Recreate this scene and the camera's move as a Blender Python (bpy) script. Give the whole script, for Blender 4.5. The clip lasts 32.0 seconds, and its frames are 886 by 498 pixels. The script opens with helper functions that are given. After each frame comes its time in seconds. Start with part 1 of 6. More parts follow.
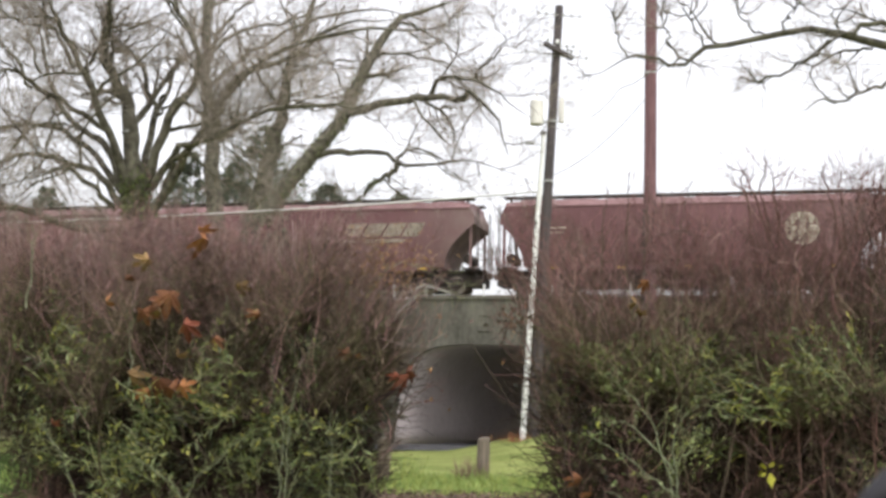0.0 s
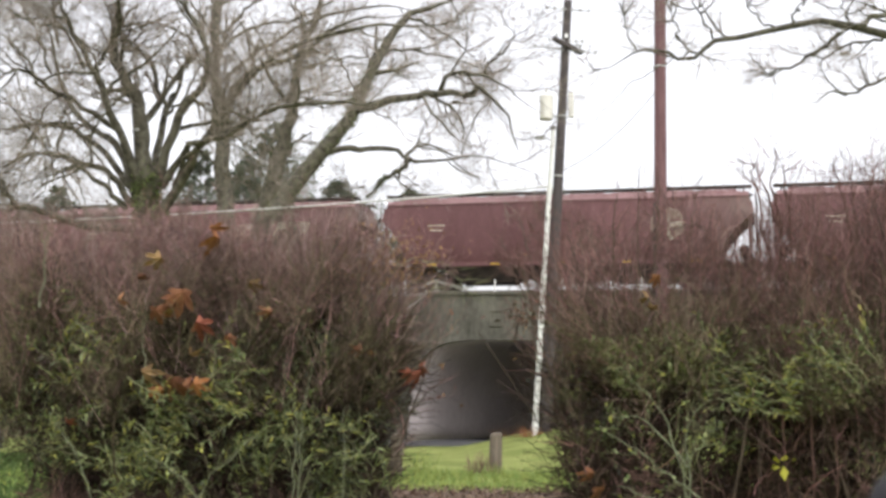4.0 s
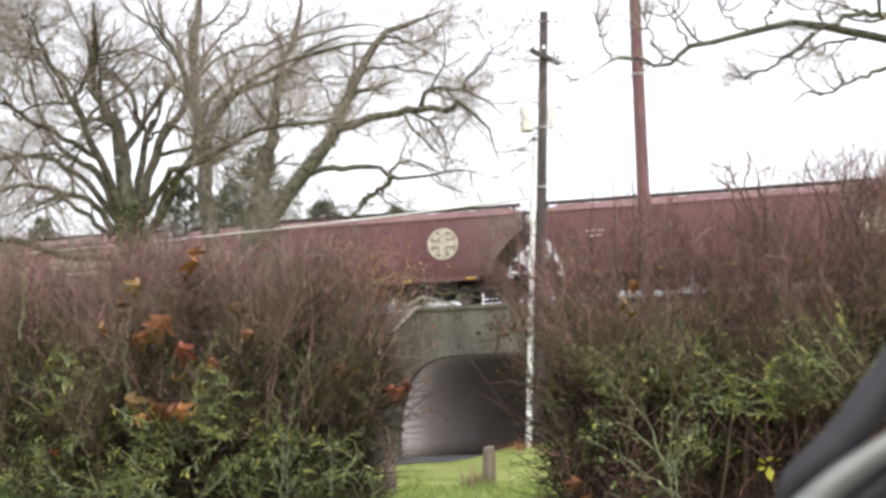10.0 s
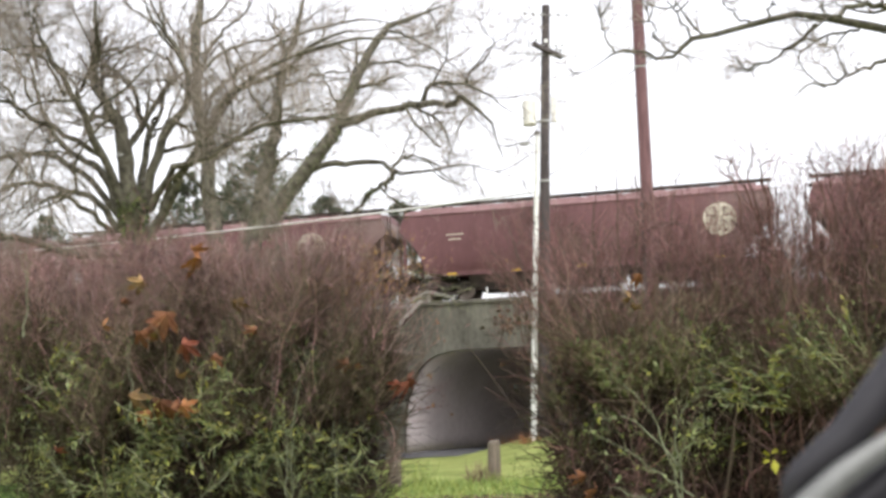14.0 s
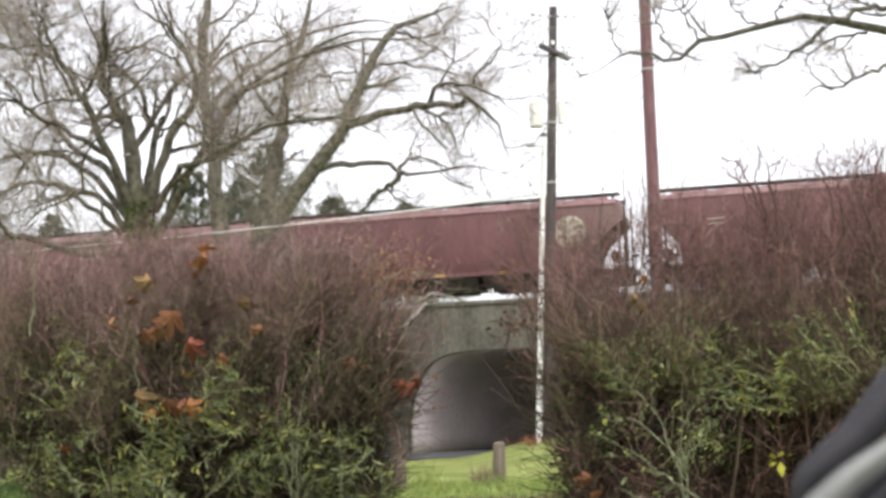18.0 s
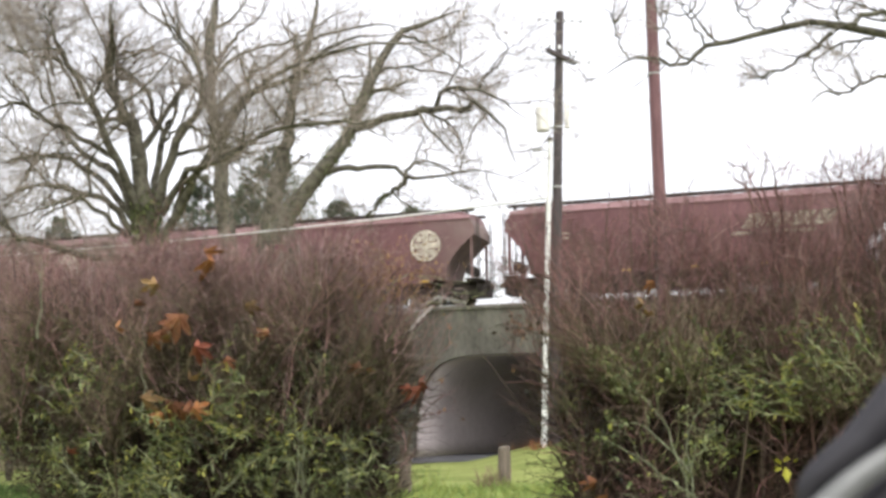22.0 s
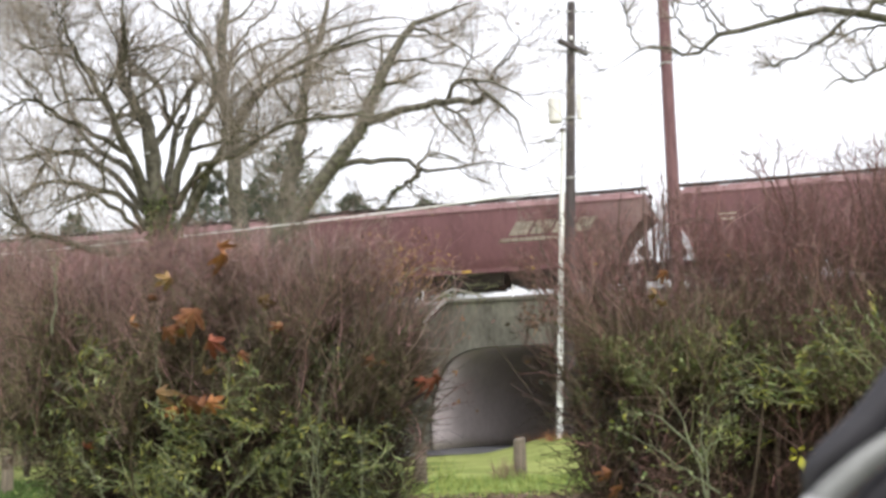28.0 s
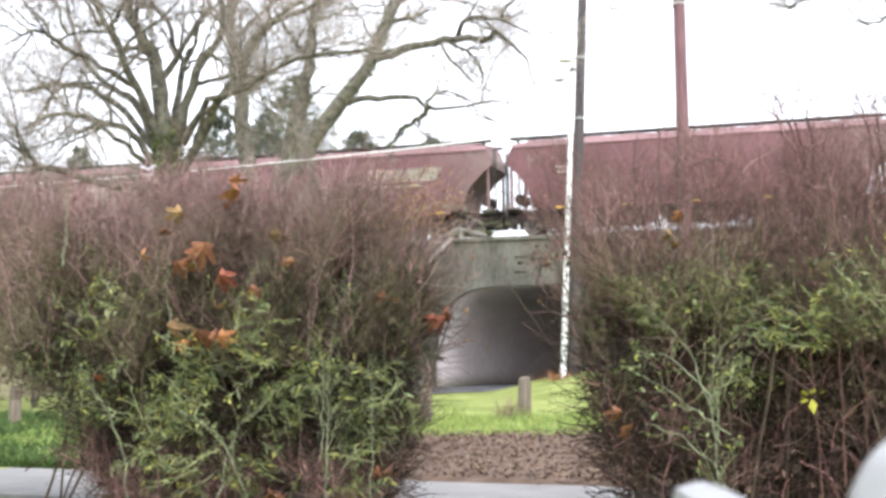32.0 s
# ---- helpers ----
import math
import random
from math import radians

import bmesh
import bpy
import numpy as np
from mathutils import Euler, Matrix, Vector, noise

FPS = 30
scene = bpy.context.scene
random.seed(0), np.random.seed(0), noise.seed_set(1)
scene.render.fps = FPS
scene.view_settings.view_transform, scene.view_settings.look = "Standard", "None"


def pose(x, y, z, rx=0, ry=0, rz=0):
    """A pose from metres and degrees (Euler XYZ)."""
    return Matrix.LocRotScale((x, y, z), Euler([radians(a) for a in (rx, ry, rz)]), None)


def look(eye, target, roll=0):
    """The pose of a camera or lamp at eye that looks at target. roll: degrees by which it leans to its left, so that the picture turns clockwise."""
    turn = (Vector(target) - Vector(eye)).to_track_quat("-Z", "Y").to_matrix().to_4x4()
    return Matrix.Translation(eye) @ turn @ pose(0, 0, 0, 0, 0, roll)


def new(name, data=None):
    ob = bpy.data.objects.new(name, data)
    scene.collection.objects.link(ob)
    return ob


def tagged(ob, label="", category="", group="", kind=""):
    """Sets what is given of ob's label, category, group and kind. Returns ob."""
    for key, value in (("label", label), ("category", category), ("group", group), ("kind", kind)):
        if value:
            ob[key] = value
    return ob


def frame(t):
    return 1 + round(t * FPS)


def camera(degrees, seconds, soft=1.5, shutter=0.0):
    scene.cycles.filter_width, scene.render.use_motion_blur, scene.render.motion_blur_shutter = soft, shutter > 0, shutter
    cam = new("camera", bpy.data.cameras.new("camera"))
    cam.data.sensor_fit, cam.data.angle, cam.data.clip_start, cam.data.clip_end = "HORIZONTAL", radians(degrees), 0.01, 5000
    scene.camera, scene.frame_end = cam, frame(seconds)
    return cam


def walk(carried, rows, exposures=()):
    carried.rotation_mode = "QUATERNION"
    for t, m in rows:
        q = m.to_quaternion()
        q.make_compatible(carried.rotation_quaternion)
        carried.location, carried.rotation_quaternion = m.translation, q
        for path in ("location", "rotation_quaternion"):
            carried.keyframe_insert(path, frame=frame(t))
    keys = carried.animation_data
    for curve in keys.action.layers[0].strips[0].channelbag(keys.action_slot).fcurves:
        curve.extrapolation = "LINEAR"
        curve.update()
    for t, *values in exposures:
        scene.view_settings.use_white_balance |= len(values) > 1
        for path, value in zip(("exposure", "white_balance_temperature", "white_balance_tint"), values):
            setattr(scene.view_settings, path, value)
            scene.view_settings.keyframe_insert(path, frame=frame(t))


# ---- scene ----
cam = camera(40.00, 32.0, 3.2)
cam.data.dof.use_dof, cam.data.dof.focus_distance, cam.data.dof.aperture_fstop = True, 30.0, 5.6
walk(cam, [
    (0, pose(-0.075, 0.009, 1.506, 0, 0, 0.06) @ pose(0, 0, 0, 97.60, 0, 0) @ pose(0, 0, 0, 0, 0, 1.39)),
    (0.5, pose(-0.077, 0.005, 1.504, 0, 0, 0.24) @ pose(0, 0, 0, 97.53, 0, 0) @ pose(0, 0, 0, 0, 0, 1.41)),
    (1, pose(-0.081, 0.006, 1.507, 0, 0, 0.26) @ pose(0, 0, 0, 97.45, 0, 0) @ pose(0, 0, 0, 0, 0, 1.33)),
    (1.5, pose(-0.081, 0.004, 1.505, 0, 0, 0.40) @ pose(0, 0, 0, 97.39, 0, 0) @ pose(0, 0, 0, 0, 0, 1.27)),
    (2, pose(-0.073, 0.000, 1.505, 0, 0, 0.40) @ pose(0, 0, 0, 97.36, 0, 0) @ pose(0, 0, 0, 0, 0, 1.10)),
    (2.5, pose(-0.075, 0.004, 1.506, 0, 0, 0.52) @ pose(0, 0, 0, 97.35, 0, 0) @ pose(0, 0, 0, 0, 0, 1.25)),
    (3, pose(-0.081, -0.000, 1.507, 0, 0, 0.62) @ pose(0, 0, 0, 97.39, 0, 0) @ pose(0, 0, 0, 0, 0, 1.38)),
    (3.5, pose(-0.084, -0.006, 1.508, 0, 0, 0.63) @ pose(0, 0, 0, 97.39, 0, 0) @ pose(0, 0, 0, 0, 0, 1.33)),
    (5.5, pose(-0.025, -0.001, 1.500, 0, 0, 0.28) @ pose(0, 0, 0, 97.24, 0, 0) @ pose(0, 0, 0, 0, 0, -1.01)),
    (6, pose(-0.004, 0.006, 1.498, 0, 0, 0.37) @ pose(0, 0, 0, 97.16, 0, 0) @ pose(0, 0, 0, 0, 0, -1.29)),
    (6.5, pose(0.002, 0.001, 1.498, 0, 0, -0.15) @ pose(0, 0, 0, 97.90, 0, 0) @ pose(0, 0, 0, 0, 0, -1.40)),
    (7, pose(-0.002, 0.002, 1.496, 0, 0, -0.31) @ pose(0, 0, 0, 98.07, 0, 0) @ pose(0, 0, 0, 0, 0, -1.33)),
    (7.5, pose(-0.005, 0.004, 1.496, 0, 0, -0.02) @ pose(0, 0, 0, 98.18, 0, 0) @ pose(0, 0, 0, 0, 0, -1.24)),
    (8, pose(-0.002, -0.000, 1.502, 0, 0, 0.03) @ pose(0, 0, 0, 98.19, 0, 0) @ pose(0, 0, 0, 0, 0, -1.27)),
    (8.5, pose(0.003, -0.005, 1.497, 0, 0, 0.06) @ pose(0, 0, 0, 98.23, 0, 0) @ pose(0, 0, 0, 0, 0, -1.53)),
    (9, pose(0.005, -0.013, 1.497, 0, 0, 0.06) @ pose(0, 0, 0, 98.19, 0, 0) @ pose(0, 0, 0, 0, 0, -1.54)),
    (9.5, pose(-0.000, -0.008, 1.497, 0, 0, 0.00) @ pose(0, 0, 0, 98.18, 0, 0) @ pose(0, 0, 0, 0, 0, -1.44)),
    (10, pose(-0.000, -0.011, 1.498, 0, 0, 0.00) @ pose(0, 0, 0, 98.12, 0, 0) @ pose(0, 0, 0, 0, 0, -1.46)),
    (10.5, pose(0.004, -0.004, 1.498, 0, 0, 0.00) @ pose(0, 0, 0, 98.08, 0, 0) @ pose(0, 0, 0, 0, 0, -1.46)),
    (11, pose(0.003, -0.003, 1.496, 0, 0, -0.06) @ pose(0, 0, 0, 98.05, 0, 0) @ pose(0, 0, 0, 0, 0, -1.53)),
    (11.5, pose(-0.000, 0.004, 1.496, 0, 0, -0.05) @ pose(0, 0, 0, 98.03, 0, 0) @ pose(0, 0, 0, 0, 0, -1.45)),
    (12, pose(0.003, 0.001, 1.497, 0, 0, 0.00) @ pose(0, 0, 0, 98.04, 0, 0) @ pose(0, 0, 0, 0, 0, -1.46)),
    (12.5, pose(0.002, 0.007, 1.498, 0, 0, -0.02) @ pose(0, 0, 0, 98.04, 0, 0) @ pose(0, 0, 0, 0, 0, -1.54)),
    (13, pose(0.000, 0.000, 1.500, 0, 0, 0.00) @ pose(0, 0, 0, 97.96, 0, 0) @ pose(0, 0, 0, 0, 0, -1.70)),
    (13.5, pose(-0.004, -0.003, 1.496, 0, 0, 0.02) @ pose(0, 0, 0, 97.87, 0, 0) @ pose(0, 0, 0, 0, 0, -1.76)),
    (14, pose(0.004, 0.000, 1.501, 0, 0, 0.18) @ pose(0, 0, 0, 97.87, 0, 0) @ pose(0, 0, 0, 0, 0, -1.86)),
    (14.5, pose(-0.001, 0.001, 1.502, 0, 0, 0.27) @ pose(0, 0, 0, 97.93, 0, 0) @ pose(0, 0, 0, 0, 0, -1.79)),
    (16.5, pose(0.002, -0.011, 1.496, 0, 0, 0.36) @ pose(0, 0, 0, 97.90, 0, 0) @ pose(0, 0, 0, 0, 0, -1.77)),
    (17, pose(0.004, 0.002, 1.500, 0, 0, 0.38) @ pose(0, 0, 0, 97.91, 0, 0) @ pose(0, 0, 0, 0, 0, -1.74)),
    (17.5, pose(0.003, 0.001, 1.501, 0, 0, 0.42) @ pose(0, 0, 0, 97.93, 0, 0) @ pose(0, 0, 0, 0, 0, -1.67)),
    (18, pose(-0.000, 0.005, 1.497, 0, 0, 0.46) @ pose(0, 0, 0, 97.94, 0, 0) @ pose(0, 0, 0, 0, 0, -1.54)),
    (18.5, pose(0.001, -0.002, 1.498, 0, 0, 0.49) @ pose(0, 0, 0, 97.95, 0, 0) @ pose(0, 0, 0, 0, 0, -1.57)),
    (19, pose(-0.002, -0.007, 1.498, 0, 0, 0.56) @ pose(0, 0, 0, 98.02, 0, 0) @ pose(0, 0, 0, 0, 0, -1.48)),
    (19.5, pose(0.002, -0.011, 1.497, 0, 0, 0.64) @ pose(0, 0, 0, 98.10, 0, 0) @ pose(0, 0, 0, 0, 0, -1.42)),
    (20, pose(-0.001, -0.004, 1.497, 0, 0, 0.64) @ pose(0, 0, 0, 98.07, 0, 0) @ pose(0, 0, 0, 0, 0, -1.40)),
    (20.5, pose(-0.001, -0.007, 1.498, 0, 0, 0.64) @ pose(0, 0, 0, 98.07, 0, 0) @ pose(0, 0, 0, 0, 0, -1.41)),
    (21, pose(-0.002, -0.008, 1.495, 0, 0, 0.69) @ pose(0, 0, 0, 98.09, 0, 0) @ pose(0, 0, 0, 0, 0, -1.33)),
    (21.5, pose(-0.004, -0.014, 1.498, 0, 0, 0.69) @ pose(0, 0, 0, 98.11, 0, 0) @ pose(0, 0, 0, 0, 0, -1.32)),
    (22, pose(-0.004, -0.011, 1.496, 0, 0, 0.73) @ pose(0, 0, 0, 98.13, 0, 0) @ pose(0, 0, 0, 0, 0, -1.29)),
    (22.5, pose(-0.002, -0.008, 1.497, 0, 0, 0.76) @ pose(0, 0, 0, 98.16, 0, 0) @ pose(0, 0, 0, 0, 0, -1.31)),
    (23, pose(-0.001, -0.015, 1.498, 0, 0, 0.79) @ pose(0, 0, 0, 98.15, 0, 0) @ pose(0, 0, 0, 0, 0, -1.34)),
    (23.5, pose(-0.003, -0.016, 1.498, 0, 0, 0.81) @ pose(0, 0, 0, 98.13, 0, 0) @ pose(0, 0, 0, 0, 0, -1.32)),
    (24, pose(-0.004, -0.003, 1.500, 0, 0, 0.79) @ pose(0, 0, 0, 98.10, 0, 0) @ pose(0, 0, 0, 0, 0, -1.41)),
    (24.5, pose(-0.001, -0.013, 1.496, 0, 0, 0.83) @ pose(0, 0, 0, 98.13, 0, 0) @ pose(0, 0, 0, 0, 0, -1.48)),
    (25, pose(-0.003, -0.011, 1.498, 0, 0, 0.83) @ pose(0, 0, 0, 98.11, 0, 0) @ pose(0, 0, 0, 0, 0, -1.40)),
    (25.5, pose(-0.002, -0.013, 1.496, 0, 0, 0.86) @ pose(0, 0, 0, 98.13, 0, 0) @ pose(0, 0, 0, 0, 0, -1.39)),
    (27.5, pose(-0.002, -0.011, 1.498, 0, 0, 1.10) @ pose(0, 0, 0, 98.18, 0, 0) @ pose(0, 0, 0, 0, 0, -1.40)),
    (28, pose(0.007, -0.007, 1.491, 0, 0, 1.40) @ pose(0, 0, 0, 97.80, 0, 0) @ pose(0, 0, 0, 0, 0, -1.77)),
    (28.5, pose(-0.025, -0.005, 1.497, 0, 0, 1.41) @ pose(0, 0, 0, 97.31, 0, 0) @ pose(0, 0, 0, 0, 0, -0.83)),
    (29, pose(-0.015, 0.017, 1.495, 0, 0, 1.17) @ pose(0, 0, 0, 96.78, 0, 0) @ pose(0, 0, 0, 0, 0, -1.22)),
    (29.5, pose(-0.019, 0.020, 1.487, 0, 0, 1.12) @ pose(0, 0, 0, 96.41, 0, 0) @ pose(0, 0, 0, 0, 0, -1.15)),
    (30, pose(-0.023, 0.028, 1.484, 0, 0, 1.07) @ pose(0, 0, 0, 96.07, 0, 0) @ pose(0, 0, 0, 0, 0, -1.01)),
    (30.5, pose(-0.025, 0.024, 1.485, 0, 0, 1.10) @ pose(0, 0, 0, 95.72, 0, 0) @ pose(0, 0, 0, 0, 0, -1.12)),
    (31, pose(-0.046, 0.031, 1.493, 0, 0, 1.39) @ pose(0, 0, 0, 95.51, 0, 0) @ pose(0, 0, 0, 0, 0, -0.79)),
    (31.5, pose(-0.046, 0.030, 1.492, 0, 0, 1.48) @ pose(0, 0, 0, 95.16, 0, 0) @ pose(0, 0, 0, 0, 0, -1.11)),
    (32, pose(-0.055, 0.042, 1.486, 0, 0, 1.70) @ pose(0, 0, 0, 94.94, 0, 0) @ pose(0, 0, 0, 0, 0, -0.87)),
], [(0.0, 1.15, 6450, 13), (3.5, 1.15, 6450, 13), (8.0, 1.35, 6450, 13), (28.0, 1.35, 6400, 13), (32.0, 2.02, 6050, 13)])

# ---- world, sun, exposure ----
SUN_HEIGHT, SUN_TURN = 62.0, 160.0
world = bpy.data.worlds.new("overcast_sky")
scene.world = world
world.use_nodes = True
wn = world.node_tree
wn.nodes.clear()
w_out = wn.nodes.new("ShaderNodeOutputWorld")
w_bg = wn.nodes.new("ShaderNodeBackground")
w_hsv = wn.nodes.new("ShaderNodeHueSaturation")
w_sky = wn.nodes.new("ShaderNodeTexSky")
w_sky.sky_type, w_sky.sun_disc = "NISHITA", False
w_sky.sun_elevation, w_sky.sun_rotation = radians(SUN_HEIGHT), radians(SUN_TURN)
w_sky.air_density, w_sky.dust_density, w_sky.ozone_density = 1.0, 6.0, 1.0
w_hsv.inputs["Saturation"].default_value = 0.22
w_gam = wn.nodes.new("ShaderNodeGamma")
w_gam.inputs["Gamma"].default_value = 0.6
w_bg.inputs["Strength"].default_value = 0.3
wn.links.new(w_sky.outputs[0], w_hsv.inputs["Color"])
wn.links.new(w_hsv.outputs[0], w_gam.inputs["Color"])
wn.links.new(w_gam.outputs[0], w_bg.inputs["Color"])
wn.links.new(w_bg.outputs[0], w_out.inputs["Surface"])
sun = new("sun", bpy.data.lights.new("sun", "SUN"))
sun.data.energy, sun.data.angle, sun.data.color = 0.5, radians(40), (1.0, 0.99, 0.97)
sun.matrix_world = look((math.sin(radians(SUN_TURN)) * math.cos(radians(SUN_HEIGHT)), math.cos(radians(SUN_TURN)) * math.cos(radians(SUN_HEIGHT)), math.sin(radians(SUN_HEIGHT))), (0, 0, 0))


# ---- materials ----
def mat(name, dark, light, scale=6.0, rough=0.8, metal=0.0, bump=0.3, island=0.0, tints=(), fine=8.0, spec=0.3, stretch=(1, 1, 1), per_object=0.0):
    """Two-scale noise colour with relief; island: brightness change from loose piece to loose piece; tints: colours chosen per piece."""
    m = bpy.data.materials.new(name)
    m.use_nodes = True
    nt = m.node_tree
    b = nt.nodes["Principled BSDF"]
    b.inputs["Roughness"].default_value, b.inputs["Metallic"].default_value = rough, metal
    b.inputs["Specular IOR Level"].default_value = spec
    tc = nt.nodes.new("ShaderNodeTexCoord")
    mp = nt.nodes.new("ShaderNodeMapping")
    mp.inputs["Scale"].default_value = stretch
    nt.links.new(tc.outputs["Object"], mp.inputs["Vector"])
    n1 = nt.nodes.new("ShaderNodeTexNoise")
    n1.inputs["Scale"].default_value, n1.inputs["Detail"].default_value = scale, 5
    n2 = nt.nodes.new("ShaderNodeTexNoise")
    n2.inputs["Scale"].default_value, n2.inputs["Detail"].default_value = scale * fine, 3
    for n in (n1, n2):
        nt.links.new(mp.outputs[0], n.inputs["Vector"])
    add = nt.nodes.new("ShaderNodeMath")
    add.operation = "MULTIPLY_ADD"
    nt.links.new(n2.outputs["Fac"], add.inputs[0])
    add.inputs[1].default_value = 0.45
    nt.links.new(n1.outputs["Fac"], add.inputs[2])
    ramp = nt.nodes.new("ShaderNodeValToRGB")
    ramp.color_ramp.elements[0].position, ramp.color_ramp.elements[1].position = 0.48, 0.95
    ramp.color_ramp.elements[0].color, ramp.color_ramp.elements[1].color = (*dark, 1), (*light, 1)
    nt.links.new(add.outputs[0], ramp.inputs["Fac"])
    colour = ramp.outputs["Color"]
    if tints or island or per_object:
        if per_object:
            chance = nt.nodes.new("ShaderNodeObjectInfo").outputs["Random"]
            island = per_object
        else:
            chance = nt.nodes.new("ShaderNodeNewGeometry").outputs["Random Per Island"]
    if tints:
        pick = nt.nodes.new("ShaderNodeValToRGB")
        pick.color_ramp.interpolation = "CONSTANT"
        el = pick.color_ramp.elements
        while len(el) < len(tints):
            el.new(0.5)
        for i, c in enumerate(tints):
            el[i].position = i / len(tints)
            el[i].color = (*c, 1)
        nt.links.new(chance, pick.inputs["Fac"])
        mul = nt.nodes.new("ShaderNodeMix")
        mul.data_type, mul.blend_type = "RGBA", "MULTIPLY"
        mul.inputs["Factor"].default_value = 1.0
        nt.links.new(colour, mul.inputs["A"])
        nt.links.new(pick.outputs["Color"], mul.inputs["B"])
        colour = mul.outputs["Result"]
    if island:
        hsv = nt.nodes.new("ShaderNodeHueSaturation")
        rng = nt.nodes.new("ShaderNodeMapRange")
        rng.inputs["To Min"].default_value, rng.inputs["To Max"].default_value = 1 - island, 1 + island
        sc = nt.nodes.new("ShaderNodeMath")
        sc.operation = "MULTIPLY"
        sc.inputs[1].default_value = 7.31
        fr = nt.nodes.new("ShaderNodeMath")
        fr.operation = "FRACT"
        nt.links.new(chance, sc.inputs[0])
        nt.links.new(sc.outputs[0], fr.inputs[0])
        nt.links.new(fr.outputs[0], rng.inputs["Value"])
        nt.links.new(rng.outputs[0], hsv.inputs["Value"])
        nt.links.new(colour, hsv.inputs["Color"])
        colour = hsv.outputs[0]
    nt.links.new(colour, b.inputs["Base Color"])
    if bump:
        bp = nt.nodes.new("ShaderNodeBump")
        bp.inputs["Strength"].default_value, bp.inputs["Distance"].default_value = bump, 0.02
        nt.links.new(add.outputs[0], bp.inputs["Height"])
        nt.links.new(bp.outputs[0], b.inputs["Normal"])
    return m


BARK = mat("mossy_bark", (0.042, 0.038, 0.031), (0.2, 0.187, 0.143), 4.5, 0.95, bump=0.9, island=0.15, spec=0.1, fine=5)
BARK_IVY = mat("dark_bark", (0.038, 0.034, 0.034), (0.15, 0.145, 0.105), 5.0, 0.95, bump=0.8, spec=0.1)
TREE_TWIG = mat("grey_brown_twig", (0.19, 0.162, 0.138), (0.35, 0.3, 0.252), 3.0, 0.9, bump=0, island=0.3, spec=0.1)
RED_TWIG = mat("reddish_brown_twig", (0.66, 0.66, 0.66), (1.35, 1.32, 1.3), 1.6, 0.8, bump=0, island=0.4, spec=0.2,
               tints=((0.235, 0.132, 0.125), (0.165, 0.103, 0.096), (0.3, 0.215, 0.205), (0.2, 0.142, 0.108), (0.29, 0.168, 0.165), (0.1, 0.07, 0.06)))
DARK_RED_TWIG = mat("dark_reddish_twig", (0.66, 0.66, 0.66), (1.3, 1.3, 1.3), 1.6, 0.8, bump=0, island=0.4, spec=0.2,
                    tints=((0.1872, 0.0941, 0.0853), (0.1287, 0.0739, 0.0640), (0.2184, 0.1428, 0.1271), (0.1326, 0.0882, 0.0656), (0.2028, 0.1050, 0.0984), (0.0686, 0.0470, 0.0410)))
MID_TWIG = mat("olive_grey_twig", (0.7, 0.7, 0.7), (1.2, 1.2, 1.2), 3.0, 0.85, bump=0, island=0.4, spec=0.15,
               tints=((0.159, 0.132, 0.0781), (0.122, 0.11, 0.061), (0.207, 0.152, 0.11), (0.0732, 0.0586, 0.0415), (0.14, 0.107, 0.0756)))
# tints darkened to carry the shade of the hedge's inside
SHADED_TWIG = mat("olive_brown_twig", (0.7, 0.7, 0.7), (1, 1, 1), 5.0, 0.85, bump=0, island=0.35, spec=0.1,
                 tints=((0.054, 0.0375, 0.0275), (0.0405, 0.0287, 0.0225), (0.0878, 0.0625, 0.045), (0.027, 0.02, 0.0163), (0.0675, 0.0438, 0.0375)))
PALE_STEM = mat("lichen_grey_stem", (0.12, 0.125, 0.065), (0.3, 0.31, 0.17), 9.0, 0.9, bump=0, island=0.3, spec=0.1)
# hedge leaf with inner shade in its tints; PALE_LEAF is the lit copy
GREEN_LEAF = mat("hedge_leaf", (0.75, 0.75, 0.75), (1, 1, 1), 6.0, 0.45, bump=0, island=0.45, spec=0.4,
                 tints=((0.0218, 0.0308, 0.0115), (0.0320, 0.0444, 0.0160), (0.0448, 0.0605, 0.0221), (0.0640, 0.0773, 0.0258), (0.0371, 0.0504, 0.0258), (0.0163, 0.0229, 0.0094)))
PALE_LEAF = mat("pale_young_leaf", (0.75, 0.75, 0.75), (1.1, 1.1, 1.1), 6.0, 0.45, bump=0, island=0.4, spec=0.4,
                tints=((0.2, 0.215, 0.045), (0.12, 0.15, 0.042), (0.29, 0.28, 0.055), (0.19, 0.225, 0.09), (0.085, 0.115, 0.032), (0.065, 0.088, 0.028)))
OLIVE_LEAF = mat("olive_leaf", (0.75, 0.75, 0.75), (1, 1, 1), 6.0, 0.6, bump=0, island=0.35, tints=((0.1208, 0.1323, 0.046), (0.0905, 0.1253, 0.0391), (0.1333, 0.1125, 0.0517), (0.1806, 0.192, 0.0633)))
STEM = mat("brown_hedge_stem", (0.065, 0.05, 0.038), (0.15, 0.115, 0.085), 7.0, 0.9, bump=0, island=0.35, spec=0.1)
RED_STEM = mat("reddish_stem", (0.0825, 0.045, 0.0375), (0.18, 0.105, 0.0863), 7.0, 0.85, bump=0, island=0.3, spec=0.15)
LICHEN_BARK = mat("lichen_crusted_bark", (0.0850, 0.0935, 0.0553), (0.2890, 0.3060, 0.2040), 14.0, 0.9, bump=0.3, island=0.2, spec=0.1)
YELLOW_LEAF = mat("yellow_leaf", (0.27, 0.255, 0.0225), (0.375, 0.36, 0.045), 6.0, 0.6, bump=0, island=0.2)
